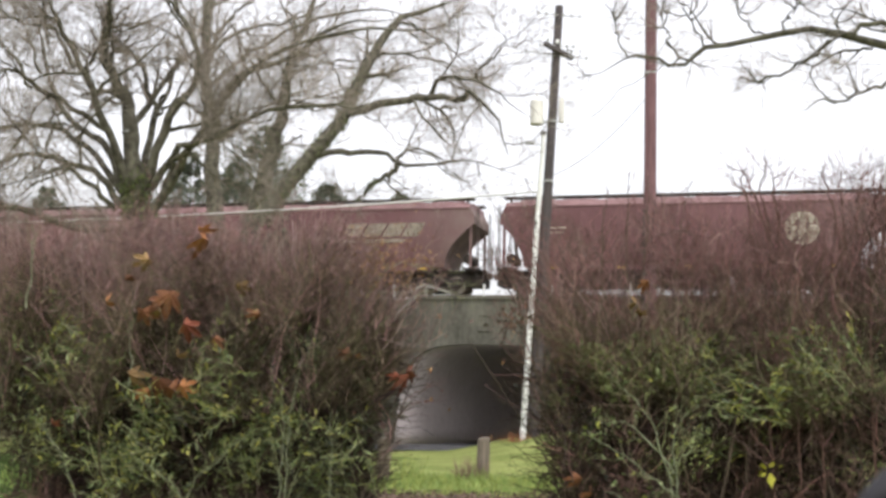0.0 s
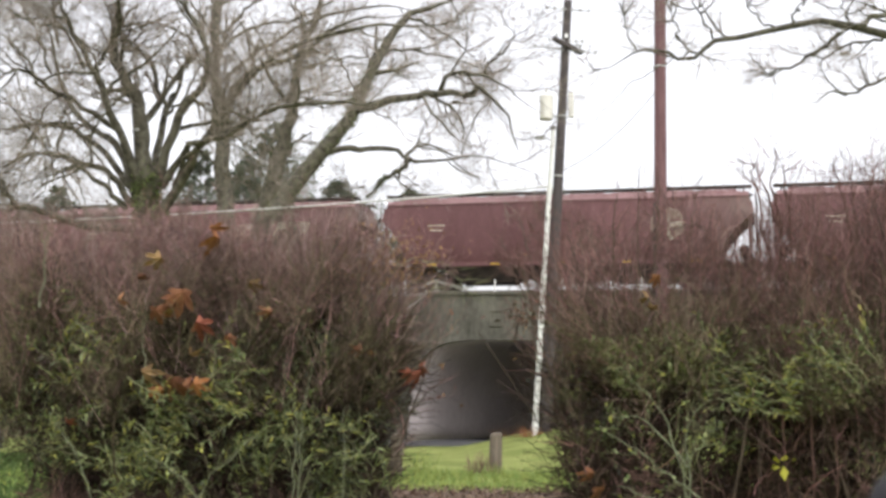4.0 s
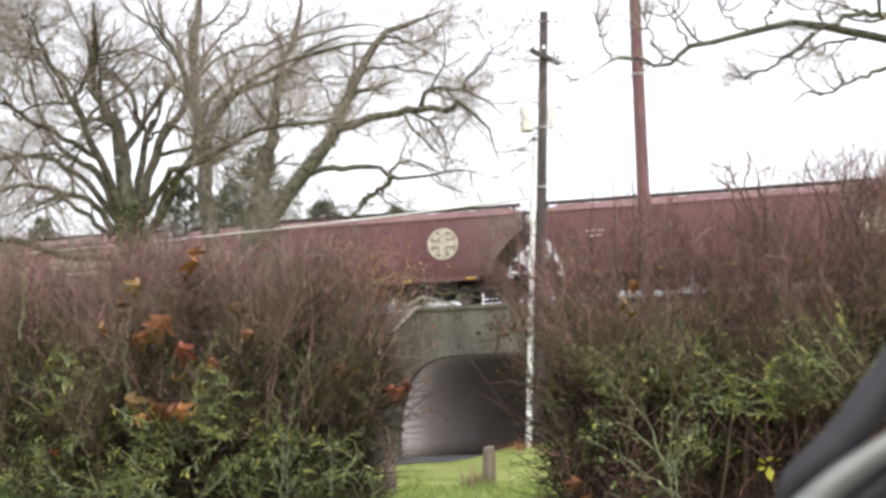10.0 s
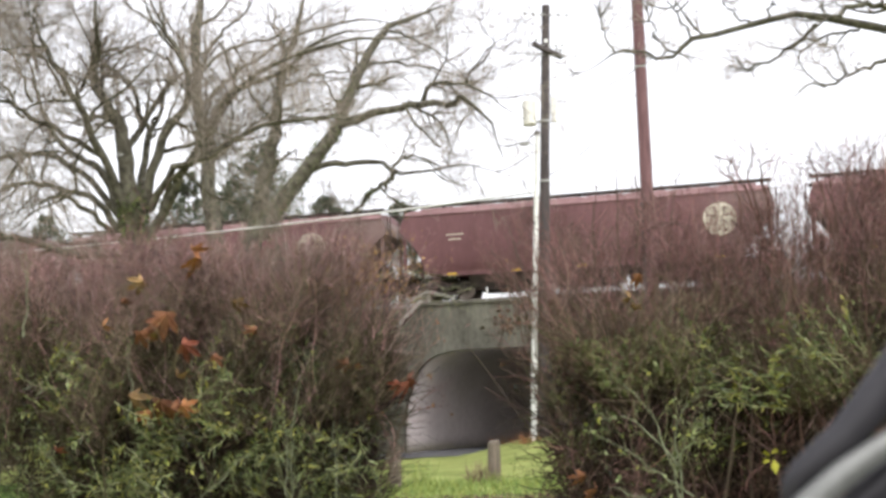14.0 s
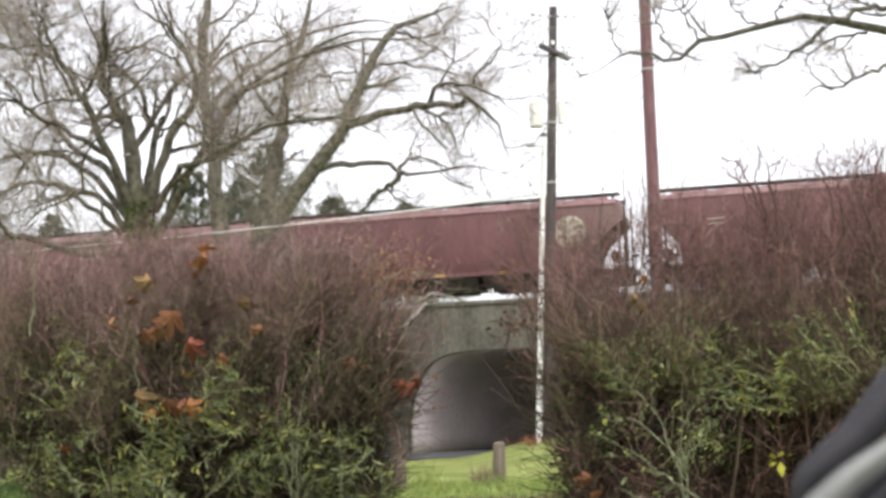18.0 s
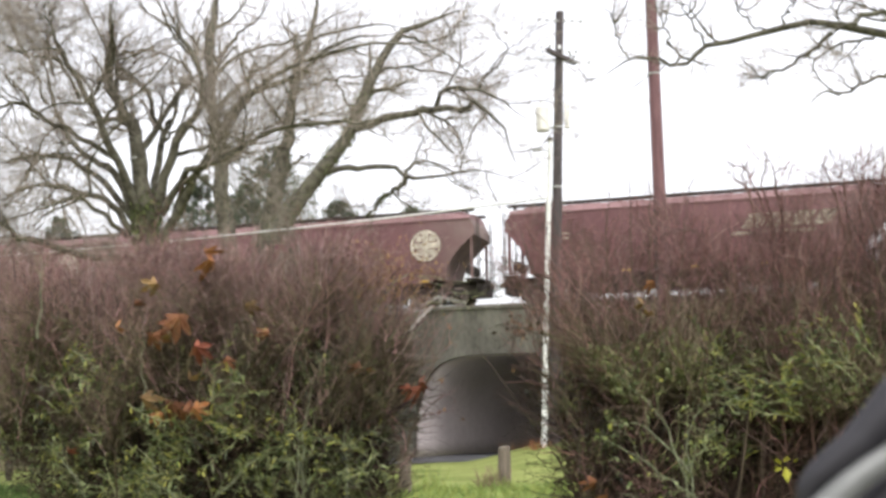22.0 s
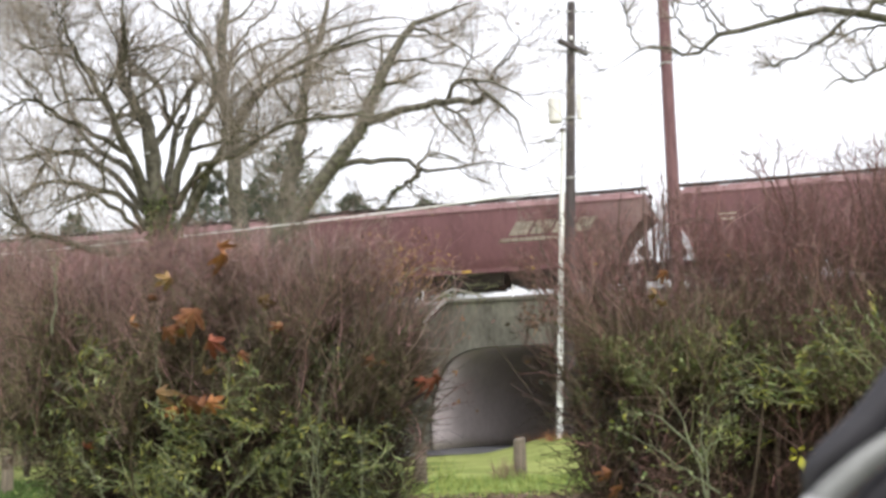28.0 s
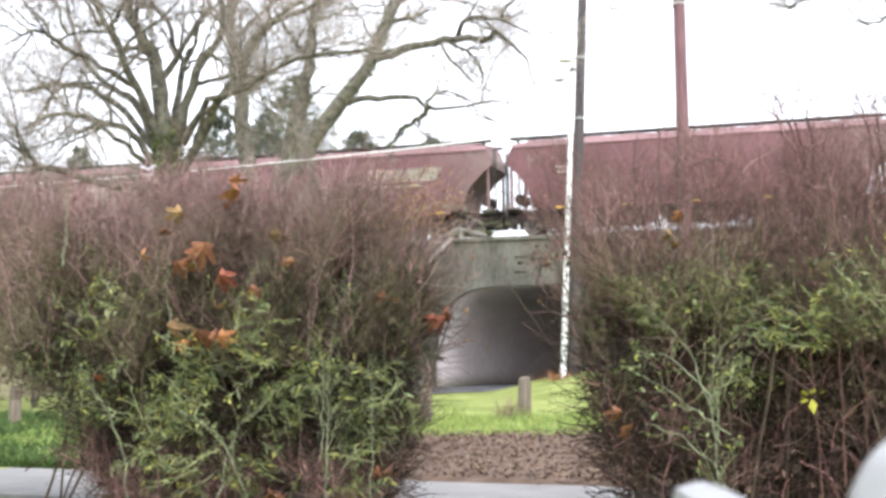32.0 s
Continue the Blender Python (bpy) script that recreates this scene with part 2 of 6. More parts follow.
DEAD_LEAF = mat("orange_dead_leaf", (0.7, 0.7, 0.7), (1, 1, 1), 8.0, 0.8, bump=0, island=0.3,
                tints=((0.34, 0.14, 0.06), (0.28, 0.1, 0.055), (0.4, 0.23, 0.1), (0.2, 0.08, 0.05)))
ORANGE_LEAF = mat("orange_maple_leaf", (0.2134, 0.0780, 0.0288), (0.3420, 0.1561, 0.0574), 22.0, 0.75, bump=0.3, per_object=0.25)
RUST_LEAF = mat("rusty_maple_leaf", (0.1088, 0.0416, 0.0221), (0.2040, 0.0892, 0.0416), 22.0, 0.8, bump=0.3, per_object=0.25)
RED_LEAF = mat("red_maple_leaf", (0.1400, 0.0361, 0.0225), (0.2352, 0.0798, 0.0441), 22.0, 0.75, bump=0.3, per_object=0.2)
TAN_LEAF = mat("tan_maple_leaf", (0.1530, 0.0867, 0.0331), (0.2448, 0.1581, 0.0663), 22.0, 0.8, bump=0.3, per_object=0.25)
WITHERED_LEAF = mat("withered_leaf", (0.7, 0.7, 0.7), (1, 1, 1), 8.0, 0.85, bump=0, island=0.35, tints=((0.12, 0.07, 0.05), (0.09, 0.055, 0.042), (0.16, 0.095, 0.06), (0.07, 0.055, 0.035)))
GOLD_LEAF = mat("gold_leaf", (0.2, 0.11, 0.045), (0.3, 0.18, 0.07), 6.0, 0.7, bump=0, island=0.3)
IVY_LEAF = mat("ivy_leaf", (0.055, 0.075, 0.024), (0.15, 0.18, 0.055), 3.0, 0.5, bump=0, island=0.45)
NEEDLE = mat("conifer_needles", (0.09, 0.112, 0.075), (0.18, 0.205, 0.14), 3.0, 0.8, bump=0, island=0.4)
CONCRETE = mat("weathered_concrete", (0.065, 0.063, 0.05), (0.185, 0.177, 0.143), 0.9, 0.9, bump=0.35, fine=8, stretch=(1, 1, 0.45))
# concrete lightened to show the sky's light on the slanting coping
COPING = mat("pale_coping_concrete", (0.32, 0.31, 0.28), (0.5, 0.49, 0.45), 1.2, 0.9, bump=0.3)
LINING = mat("tunnel_concrete", (0.44, 0.388, 0.375), (0.57, 0.512, 0.498), 0.5, 0.9, bump=0.2)
ASPHALT = mat("wet_asphalt", (0.05, 0.05, 0.055), (0.1, 0.1, 0.105), 2.0, 0.55, bump=0.3, fine=30)
GRASS = mat("lawn_grass", (0.098, 0.125, 0.03), (0.235, 0.26, 0.085), 0.5, 0.9, bump=0.8, fine=18, spec=0.1)
BLADE = mat("grass_blade", (0.14, 0.2, 0.05), (0.24, 0.32, 0.1), 3.0, 0.8, bump=0, island=0.35, tints=((1, 1, 1), (1, 0.95, 0.8), (1.3, 1.05, 0.9), (0.8, 0.9, 0.8)))
DARK_BLADE = mat("lush_grass_blade", (0.03, 0.055, 0.012), (0.06, 0.1, 0.022), 3.0, 0.6, bump=0, island=0.4, spec=0.2)
DRY_STALK = mat("dry_weed_stalk", (0.17, 0.12, 0.08), (0.28, 0.21, 0.14), 5.0, 0.9, bump=0, island=0.3)
SLOPE = mat("embankment_brush", (0.07, 0.08, 0.035), (0.17, 0.15, 0.08), 0.8, 0.95, bump=0.8, fine=12)
MULCH = mat("leaf_litter", (0.048, 0.031, 0.021), (0.115, 0.076, 0.051), 3.0, 0.95, bump=0.45, fine=10)
LITTER = mat("fallen_leaf", (0.7, 0.7, 0.7), (1, 1, 1), 7.0, 0.8, bump=0, island=0.35,
             tints=((0.1008, 0.0666, 0.0462), (0.144, 0.0962, 0.0627), (0.072, 0.0459, 0.0343), (0.2016, 0.148, 0.0957), (0.1152, 0.0666, 0.0449)))
PATH = mat("path_concrete", (0.12, 0.1168, 0.1104), (0.188, 0.1824, 0.1728), 1.5, 0.7, bump=0.25, fine=14, per_object=0.06)
CAR_RED = mat("oxide_red_paint", (0.1, 0.042, 0.045), (0.17, 0.08, 0.083), 0.55, 0.6, bump=0.12, fine=12, stretch=(1, 1, 0.35), spec=0.35)
CAR_END = mat("dusty_end_paint", (0.14, 0.095, 0.085), (0.25, 0.19, 0.165), 0.8, 0.75, bump=0.15, fine=10, stretch=(1, 1, 0.4))
# body red made paler: sky light on the roof slopes, put into the colour
CAR_ROOF = mat("faded_roof_paint", (0.16, 0.085, 0.086), (0.27, 0.16, 0.16), 0.6, 0.6, bump=0.12, fine=10, stretch=(1, 1, 0.5))
UNDERFRAME = mat("grimy_underframe", (0.03, 0.026, 0.024), (0.08, 0.065, 0.055), 2.5, 0.85, bump=0.3)
STEEL = mat("rail_steel", (0.16, 0.12, 0.1), (0.34, 0.3, 0.27), 4.0, 0.45, 0.8, 0.15)
CREAM = mat("cream_stencil_paint", (0.3, 0.26, 0.205), (0.68, 0.62, 0.51), 4.0, 0.7, bump=0.1, fine=6)
YELLOW = mat("yellow_reflector", (0.5, 0.3, 0.04), (0.7, 0.45, 0.06), 4.0, 0.5, bump=0)
BALLAST = mat("ballast_stone", (0.12, 0.115, 0.11), (0.28, 0.27, 0.25), 5.0, 0.95, bump=1.0, fine=6)
SLEEPER = mat("creosoted_timber", (0.05, 0.04, 0.03), (0.13, 0.1, 0.08), 3.0, 0.9, bump=0.5, stretch=(1, 6, 6), per_object=0.2)
POLE_DARK = mat("tarred_pole_wood", (0.048, 0.042, 0.043), (0.115, 0.096, 0.096), 2.0, 0.85, bump=0.5, stretch=(6, 6, 0.5))
POLE_RED = mat("red_brown_pole_wood", (0.11, 0.056, 0.06), (0.2, 0.11, 0.115), 2.0, 0.85, bump=0.5, stretch=(6, 6, 0.5))
POST_WOOD = mat("weathered_post_wood", (0.085, 0.07, 0.052), (0.2, 0.165, 0.125), 3.0, 0.9, bump=0.6, stretch=(5, 5, 0.7))
GALV = mat("dull_grey_metal", (0.3, 0.3, 0.29), (0.5, 0.5, 0.48), 5.0, 0.5, 0.3, 0.1)
WHITE_PAINT = mat("white_paint", (0.74, 0.74, 0.72), (0.84, 0.84, 0.82), 5.0, 0.5, bump=0.05)
CAN_GREY = mat("transformer_paint", (0.74, 0.72, 0.66), (0.84, 0.82, 0.77), 3.0, 0.45, bump=0.05)
DARK_PATCH = mat("tar_patch", (0.1, 0.09, 0.08), (0.24, 0.22, 0.2), 8.0, 0.8)
CABLE = mat("black_cable", (0.03, 0.03, 0.03), (0.06, 0.06, 0.06), 8.0, 0.6, bump=0)
CABLE_PALE = mat("bare_cable", (0.55, 0.55, 0.53), (0.7, 0.7, 0.68), 8.0, 0.5, bump=0)
BLACK_TRIM = mat("charcoal_plastic", (0.018, 0.017, 0.02), (0.033, 0.031, 0.036), 6.0, 0.5, bump=0.05, spec=0.25)
# silver tone for the highlight on the dark mirror
HIGHLIGHT_TRIM = mat("satin_silver", (0.13, 0.133, 0.127), (0.2, 0.203, 0.195), 6.0, 0.45, 0.3, 0.0)
CAR_GLASS = mat("tinted_glass", (0.01, 0.012, 0.013), (0.018, 0.02, 0.022), 4.0, 0.06, bump=0.0, spec=0.6)
TAIL_RED = mat("red_lamp_plastic", (0.25, 0.01, 0.01), (0.35, 0.02, 0.02), 6.0, 0.3, bump=0.0)
WHITE_COWL = mat("white_lacquer", (0.19, 0.19, 0.187), (0.26, 0.26, 0.257), 4.0, 0.35, bump=0.0, spec=0.4)

GREY_TIMBER = mat("silvered_timber", (0.2, 0.19, 0.17), (0.4, 0.38, 0.35), 4.0, 0.9, bump=0.4, stretch=(0.6, 5, 5))


def dusty_end(m):
    """Pale dust on the paint towards one end of a car."""
    nt = m.node_tree
    bsdf = nt.nodes["Principled BSDF"]
    old = bsdf.inputs["Base Color"].links[0].from_socket
    tc = nt.nodes.new("ShaderNodeTexCoord")
    sep = nt.nodes.new("ShaderNodeSeparateXYZ")
    nt.links.new(tc.outputs["Object"], sep.inputs[0])
    reach = nt.nodes.new("ShaderNodeMapRange")
    reach.inputs["From Min"].default_value, reach.inputs["From Max"].default_value = 4.8, 8.2
    reach.inputs["To Max"].default_value = 0.85
    nt.links.new(sep.outputs["X"], reach.inputs["Value"])
    nz = nt.nodes.new("ShaderNodeTexNoise")
    nz.inputs["Scale"].default_value, nz.inputs["Detail"].default_value = 1.3, 6
    nt.links.new(tc.outputs["Object"], nz.inputs["Vector"])
    mul = nt.nodes.new("ShaderNodeMath")
    mul.operation = "MULTIPLY"
    nt.links.new(reach.outputs[0], mul.inputs[0])
    nt.links.new(nz.outputs["Fac"], mul.inputs[1])
    mix = nt.nodes.new("ShaderNodeMix")
    mix.data_type = "RGBA"
    mix.inputs["B"].default_value = (0.25, 0.2, 0.175, 1)
    nt.links.new(mul.outputs[0], mix.inputs["Factor"])
    nt.links.new(old, mix.inputs["A"])
    nt.links.new(mix.outputs["Result"], bsdf.inputs["Base Color"])


dusty_end(CAR_RED)
rng = np.random.default_rng(7)


# ---- builders ----
def part(name, bm, material, parent=None, label=""):
    """Links a bmesh as one mesh object, under a thing or a part."""
    me = bpy.data.meshes.new(name)
    bm.to_mesh(me)
    bm.free()
    me.materials.append(material)
    ob = new(name, me)
    ob.parent = parent
    if label:
        tagged(ob, label)
    return ob


def again(ob, m, parent):
    """One more part on the same mesh, at the pose m in its parent's space."""
    o = new(ob.name.split(".")[0], ob.data)
    o.parent, o.matrix_basis = parent, m
    return o


def thing(name, label, category, m=None, group=""):
    """The empty that carries the parts of a thing."""
    ob = new(name)
    ob.empty_display_size = 0.2
    if m is not None:
        ob.matrix_basis = m
    return tagged(ob, label, category, group)


def box(bm, x0, x1, y0, y1, z0, z1, bevel=0.0):
    r = bmesh.ops.create_cube(bm, size=1.0, matrix=Matrix.Translation(((x0 + x1) / 2, (y0 + y1) / 2, (z0 + z1) / 2)) @ Matrix.Diagonal((x1 - x0, y1 - y0, z1 - z0, 1)))
    if bevel:
        edges = list({e for v in r["verts"] for e in v.link_edges})
        bmesh.ops.bevel(bm, geom=edges, offset=bevel, segments=2, affect="EDGES", profile=0.6)
    return bm


def boxed(x0, x1, y0, y1, z0, z1, bevel=0.0):
    return box(bmesh.new(), x0, x1, y0, y1, z0, z1, bevel)


def rod(bm, a, b, r, sides=8, r2=None):
    a, b = Vector(a), Vector(b)
    d = b - a
    m = Matrix.Translation((a + b) / 2) @ d.to_track_quat("Z", "Y").to_matrix().to_4x4()
    bmesh.ops.create_cone(bm, cap_ends=True, segments=sides, radius1=r, radius2=r if r2 is None else r2, depth=d.length, matrix=m)
    return bm


def rodded(a, b, r, sides=8, r2=None):
    return rod(bmesh.new(), a, b, r, sides, r2)


def smooth(ob):
    ob.data.polygons.foreach_set("use_smooth", [True] * len(ob.data.polygons))
    return ob


def sheet(name, verts, faces, material, parent=None, label="", soft=False):
    """A mesh from arrays: verts (n, 3), faces (m, k)."""
    verts, faces = np.asarray(verts, dtype=np.float32), np.asarray(faces, dtype=np.int32)
    me = bpy.data.meshes.new(name)
    k = faces.shape[1]
    me.vertices.add(len(verts))
    me.vertices.foreach_set("co", verts.ravel())
    me.loops.add(faces.size)
    me.loops.foreach_set("vertex_index", faces.ravel())
    me.polygons.add(len(faces))
    me.polygons.foreach_set("loop_start", np.arange(0, faces.size, k, dtype=np.int32))
    if soft:
        me.polygons.foreach_set("use_smooth", np.ones(len(faces), dtype=bool))
    me.update(calc_edges=True)
    me.materials.append(material)
    ob = new(name, me)
    ob.parent = parent
    if label:
        tagged(ob, label)
    return ob


def unit(v):
    return v / np.maximum(np.linalg.norm(v, axis=-1, keepdims=True), 1e-9)


def tubes(lines, radii, sides=3):
    """Tapered tubes along polylines: lines (n, k, 3), radii (n, k)."""
    n, k = lines.shape[:2]
    tan = unit(np.gradient(lines, axis=1))
    ref = np.where(np.abs(tan[:, :1, 2:3]) < 0.8, np.array([0.0, 0.0, 1.0]), np.array([1.0, 0.0, 0.0]))
    side = unit(np.cross(tan, np.broadcast_to(ref, tan.shape)))
    up = np.cross(side, tan)
    a = np.arange(sides) * 2 * math.pi / sides
    ring = side[:, :, None, :] * np.cos(a)[:, None] + up[:, :, None, :] * np.sin(a)[:, None]
    verts = (lines[:, :, None, :] + ring * radii[:, :, None, None]).reshape(-1, 3)
    i, j, s = np.meshgrid(np.arange(n), np.arange(k - 1), np.arange(sides), indexing="ij")
    base, s2 = (i * k + j) * sides, (s + 1) % sides
    faces = np.stack([base + s, base + s2, base + sides + s2, base + sides + s], -1).reshape(-1, 4)
    return verts, faces


def merged(*meshes):
    vs, fs, at = [], [], 0
    for v, f in meshes:
        vs.append(v)
        fs.append(f + at)
        at += len(v)
    return np.concatenate(vs), np.concatenate(fs)


def grow(start, way, length, k=5, wobble=0.25, lift=0.1):
    """Wandering shoots from start (n, 3) along way (n, 3): polylines (n, k, 3)."""
    n = len(start)
    out = np.empty((n, k, 3))
    out[:, 0] = start
    d = unit(way)
    step = (length / (k - 1))[:, None]
    for i in range(1, k):
        d = unit(d + rng.normal(0, wobble, (n, 3)) + np.array([0, 0, lift]))
        out[:, i] = out[:, i - 1] + d * step
    return out


def sprout(lines, radii, count, reach, spread=(30, 65), first=0.25, wobble=0.22, lift=0.08, k=5, thin=0.6, floor=0.006, span=None):
    """Side shoots on every polyline: their polylines and radii."""
    n, kk = lines.shape[:2]
    who = np.repeat(np.arange(n), count)
    t = rng.uniform(first, 0.99, len(who)) * (kk - 1)
    i = np.minimum(t.astype(int), kk - 2)
    f = (t - i)[:, None]
    start = lines[who, i] * (1 - f) + lines[who, i + 1] * f
    tan = unit(lines[who, i + 1] - lines[who, i])
    perp = unit(np.cross(tan, rng.normal(0, 1, tan.shape)))
    ang = np.radians(rng.uniform(*spread, len(who)))[:, None]
    way = tan * np.cos(ang) + perp * np.sin(ang)
    size = np.linalg.norm(np.diff(lines, axis=1), axis=2).sum(1)[who]
    length = size * reach * rng.uniform(0.5, 1.15, len(who)) * (1.15 - 0.55 * t / (kk - 1))
    if span:
        length = rng.uniform(*span, len(who)) * (1.1 - 0.4 * t / (kk - 1))
    r0 = np.maximum((radii[who, i] * (1 - f[:, 0]) + radii[who, i + 1] * f[:, 0]) * thin, floor)
    new_lines = grow(start, way, length, k, wobble, lift)
    return new_lines, r0[:, None] * np.linspace(1, 0.35, k)[None]


def leaves(at, way, size, width=0.32, sag=0.15):
    """Pointed, folded leaves: at (n, 3), way (n, 3), size (n,)."""
    n = len(at)
    way = unit(way)
    side = unit(np.cross(way, rng.normal(0, 1, way.shape)))
    nor = np.cross(side, way)
    s = size[:, None]
    base, tip = at, at + way * s + np.array([0, 0, -1]) * s * sag
    mid = at + way * s * 0.5 + nor * s * 0.1
    v = np.stack([base, mid + side * s * width * 0.5, tip, mid - side * s * width * 0.5, mid - nor * s * 0.12], 1).reshape(-1, 3)
    b = np.arange(n)[:, None] * 5
    f = np.concatenate([b + np.array([[0, 1, 4]]), b + np.array([[1, 2, 4]]), b + np.array([[2, 3, 4]]), b + np.array([[3, 0, 4]])])
    return v, f


def curve_through(points, k):
    """Catmull-Rom curve through points, k samples."""
    p = np.array(points, dtype=float)
    p = np.vstack([2 * p[0] - p[1], p, 2 * p[-1] - p[-2]])
    t = np.linspace(0, len(p) - 3 - 1e-6, k)
    i = t.astype(int)
    f = (t - i)[:, None]
    a, b, c, d = p[i], p[i + 1], p[i + 2], p[i + 3]
    return 0.5 * (2 * b + (c - a) * f + (2 * a - 5 * b + 4 * c - d) * f ** 2 + (3 * b - a - 3 * c + d) * f ** 3)


# ---- the lie of the land ----
TRACK = Matrix.Translation((0, 57, 0)) @ Matrix.Rotation(radians(-15), 4, "Z")
RAIL = 6.85


def step(v, a, b):
    t = np.clip((v - a) / (b - a), 0, 1)
    return t * t * (3 - 2 * t)


def land(x, y):
    """Height of the lawn: a hump beside the poles, slight unevenness."""
    x, y = np.asarray(x, float), np.asarray(y, float)
    hump = 0.85 * step(x, -0.5, 4.5) * step(y, 27, 40) * (1 - step(y, 46.5, 49.5))
    rough = 0.03 * np.sin(x * 0.9 + 1) * np.cos(y * 0.7) + 0.02 * np.sin(x * 2.3 + y * 1.7)
    near = step(y, 20, 24) * (1 - step(y, 48, 52))
    return hump + rough * near


# ground: one sheet to the horizon, finer in the middle
gx = np.unique(np.concatenate([np.linspace(-1500, -60, 13), np.linspace(-60, -16, 23), np.linspace(-16, 16, 81), np.linspace(16, 60, 23), np.linspace(60, 1500, 13)]))
gy = np.unique(np.concatenate([np.linspace(-1500, -20, 11), np.linspace(-20, 14, 18), np.linspace(14, 54, 101), np.linspace(54, 110, 15), np.linspace(110, 3000, 12)]))
GX, GY = np.meshgrid(gx, gy)
gv = np.stack([GX, GY, land(GX, GY)], -1).reshape(-1, 3)
gi = np.arange(len(gv)).reshape(len(gy), len(gx))
gf = np.stack([gi[:-1, :-1], gi[:-1, 1:], gi[1:, 1:], gi[1:, :-1]], -1).reshape(-1, 4)
ground = tagged(sheet("ground", gv, gf, GRASS, soft=True), "bright green rain-wet lawn running up to the railway", "lawn", kind="structure")


# ---- railway: portal, embankment, track ----
def arch_height(s):
    """Soffit of the underpass across the portal (track metres), zero outside."""
    c, half = 3.35, 4.78
    u = abs(s - c) / half
    return 0.0 if u >= 1 else 4.44 * (1 - u ** 5.2) ** 0.42


def portal(name, n0, n1, shift):
    """Concrete face with the arched opening cut through it, n0 to n1 across the track."""
    s_list = sorted(set([-3.2, -2.3, -0.4] + [3.35 + 4.78 * math.sin(radians(a)) for a in np.linspace(-90, 90, 61)] + [9.2, 13.0]))
    bm = bmesh.new()
    cols = []
    for s in s_list:
        h = max(arch_height(s), 0.0)
        top = 6.43 if s > -0.4 else 6.43 - 0.94 * (-0.4 - s)
        cols.append([bm.verts.new((s + shift, n, z)) for n in (n0, n1) for z in (h - (0.3 if h == 0 else 0), top)])
    for a, b in zip(cols, cols[1:]):
        for i, j in ((0, 1), (1, 3), (3, 2), (2, 0)):
            bm.faces.new((a[i], a[j], b[j], b[i]))
    for c in (cols[0], cols[-1]):
        bm.faces.new((c[0], c[1], c[3], c[2]))
    bmesh.ops.recalc_face_normals(bm, faces=bm.faces)
    return part(name, bm, CONCRETE)


underpass = thing("underpass", "weathered grey concrete railway underpass with a flat-topped arch", "underpass", TRACK)
SKEW = math.tan(radians(17))
front = portal("portal_face", -3.2, -2.7, 0.0)
front.parent = underpass
rear = portal("portal_face", 20.0, 20.5, 23.2 * SKEW)
rear.parent = underpass
# lining: the barrel behind the opening, skewed to the track
ss = np.array([3.35 + 4.78 * math.sin(radians(a)) for a in np.linspace(-90, 90, 49)])
hh = np.array([arch_height(s) for s in ss])
nn = np.linspace(-2.7, 20.0, 14)
lv, lf = [], []
for n in nn:
    for s, h in zip(ss, hh):
        lv.append((s + (n + 3.2) * SKEW, n, h))
li = np.arange(len(lv)).reshape(len(nn), len(ss))
lining = sheet("lining", lv, np.stack([li[:-1, :-1], li[:-1, 1:], li[1:, 1:], li[1:, :-1]], -1).reshape(-1, 4), LINING, underpass, "smooth grey tunnel lining, dark inside", True)
lining.modifiers.new("thickness", "SOLIDIFY").thickness = 0.3
lining.modifiers["thickness"].offset = 1
bm = bmesh.new()
for i in range(5):
    s0 = -0.6 + i * 2.7
    box(bm, s0, s0 + 2.68, -3.28, -2.62, 6.43, 6.57, 0.015)
part("coping", bm, CONCRETE, underpass, "row of low concrete coping blocks")
for x0, x1, z0, z1 in ((2.4, 3.0, 5.7, 5.76), (2.4, 3.0, 5.04, 5.1), (2.4, 2.46, 5.1, 5.7), (2.94, 3.0, 5.1, 5.7)):
    part("panel_frame", boxed(x0, x1, -3.25, -3.2, z0, z1, 0.008), CONCRETE, underpass)
slant = part("slanted_coping", boxed(-2.05, 2.05, -0.34, 0.34, 0.0, 0.16, 0.02), COPING, underpass, "slanting coping of the wing wall, coloured pale for skylight")
slant.matrix_basis = pose(-1.86, -2.95, 5.16, 0, -43.2, 0)
wing = bmesh.new()
a0, a1 = Vector((-3.2, -3.2, 0)), Vector((-6.2, -9.5, 0))
side = Vector((0.4, -0.15, 0))
vs = [wing.verts.new(p) for p in (a0 + Vector((0, 0, -0.3)), a1 + Vector((0, 0, -0.3)), a1 + Vector((0, 0, 1.0)), a0 + Vector((0, 0, 3.8)))]
ws = [wing.verts.new(v.co + side) for v in vs]
wing.faces.new(vs)
wing.faces.new(ws[::-1])
for i in range(4):
    wing.faces.new((vs[i], ws[i], ws[(i + 1) % 4], vs[(i + 1) % 4]))
bmesh.ops.recalc_face_normals(wing, faces=wing.faces)
part("wing_wall", wing, CONCRETE, underpass, "low sloping concrete wing wall")
fill = boxed(-3.25, -1.75, -2.65, 6.0, 0.0, 6.3)
box(fill, -1.75, -0.45, -2.65, 6.0, 4.85, 6.3)
fill_ob = tagged(part("earth_fill", fill, SLOPE), "brushy earth behind the wing wall", "embankment", kind="structure")
fill_ob.matrix_basis = TRACK

for at_s in (-1.58, 2.57, 5.6, 9.0):
    marker = thing("marker_post", "short thin white marker post on the concrete parapet", "marker post", TRACK @ pose(at_s, -2.95, 6.57), "parapet markers")
    part("stake", rodded((0, 0, 0), (0, 0, 0.55), 0.035, 8), WHITE_PAINT, marker)
    part("foot_plate", boxed(-0.07, 0.07, -0.07, 0.07, 0, 0.02, 0.004), GALV, marker)

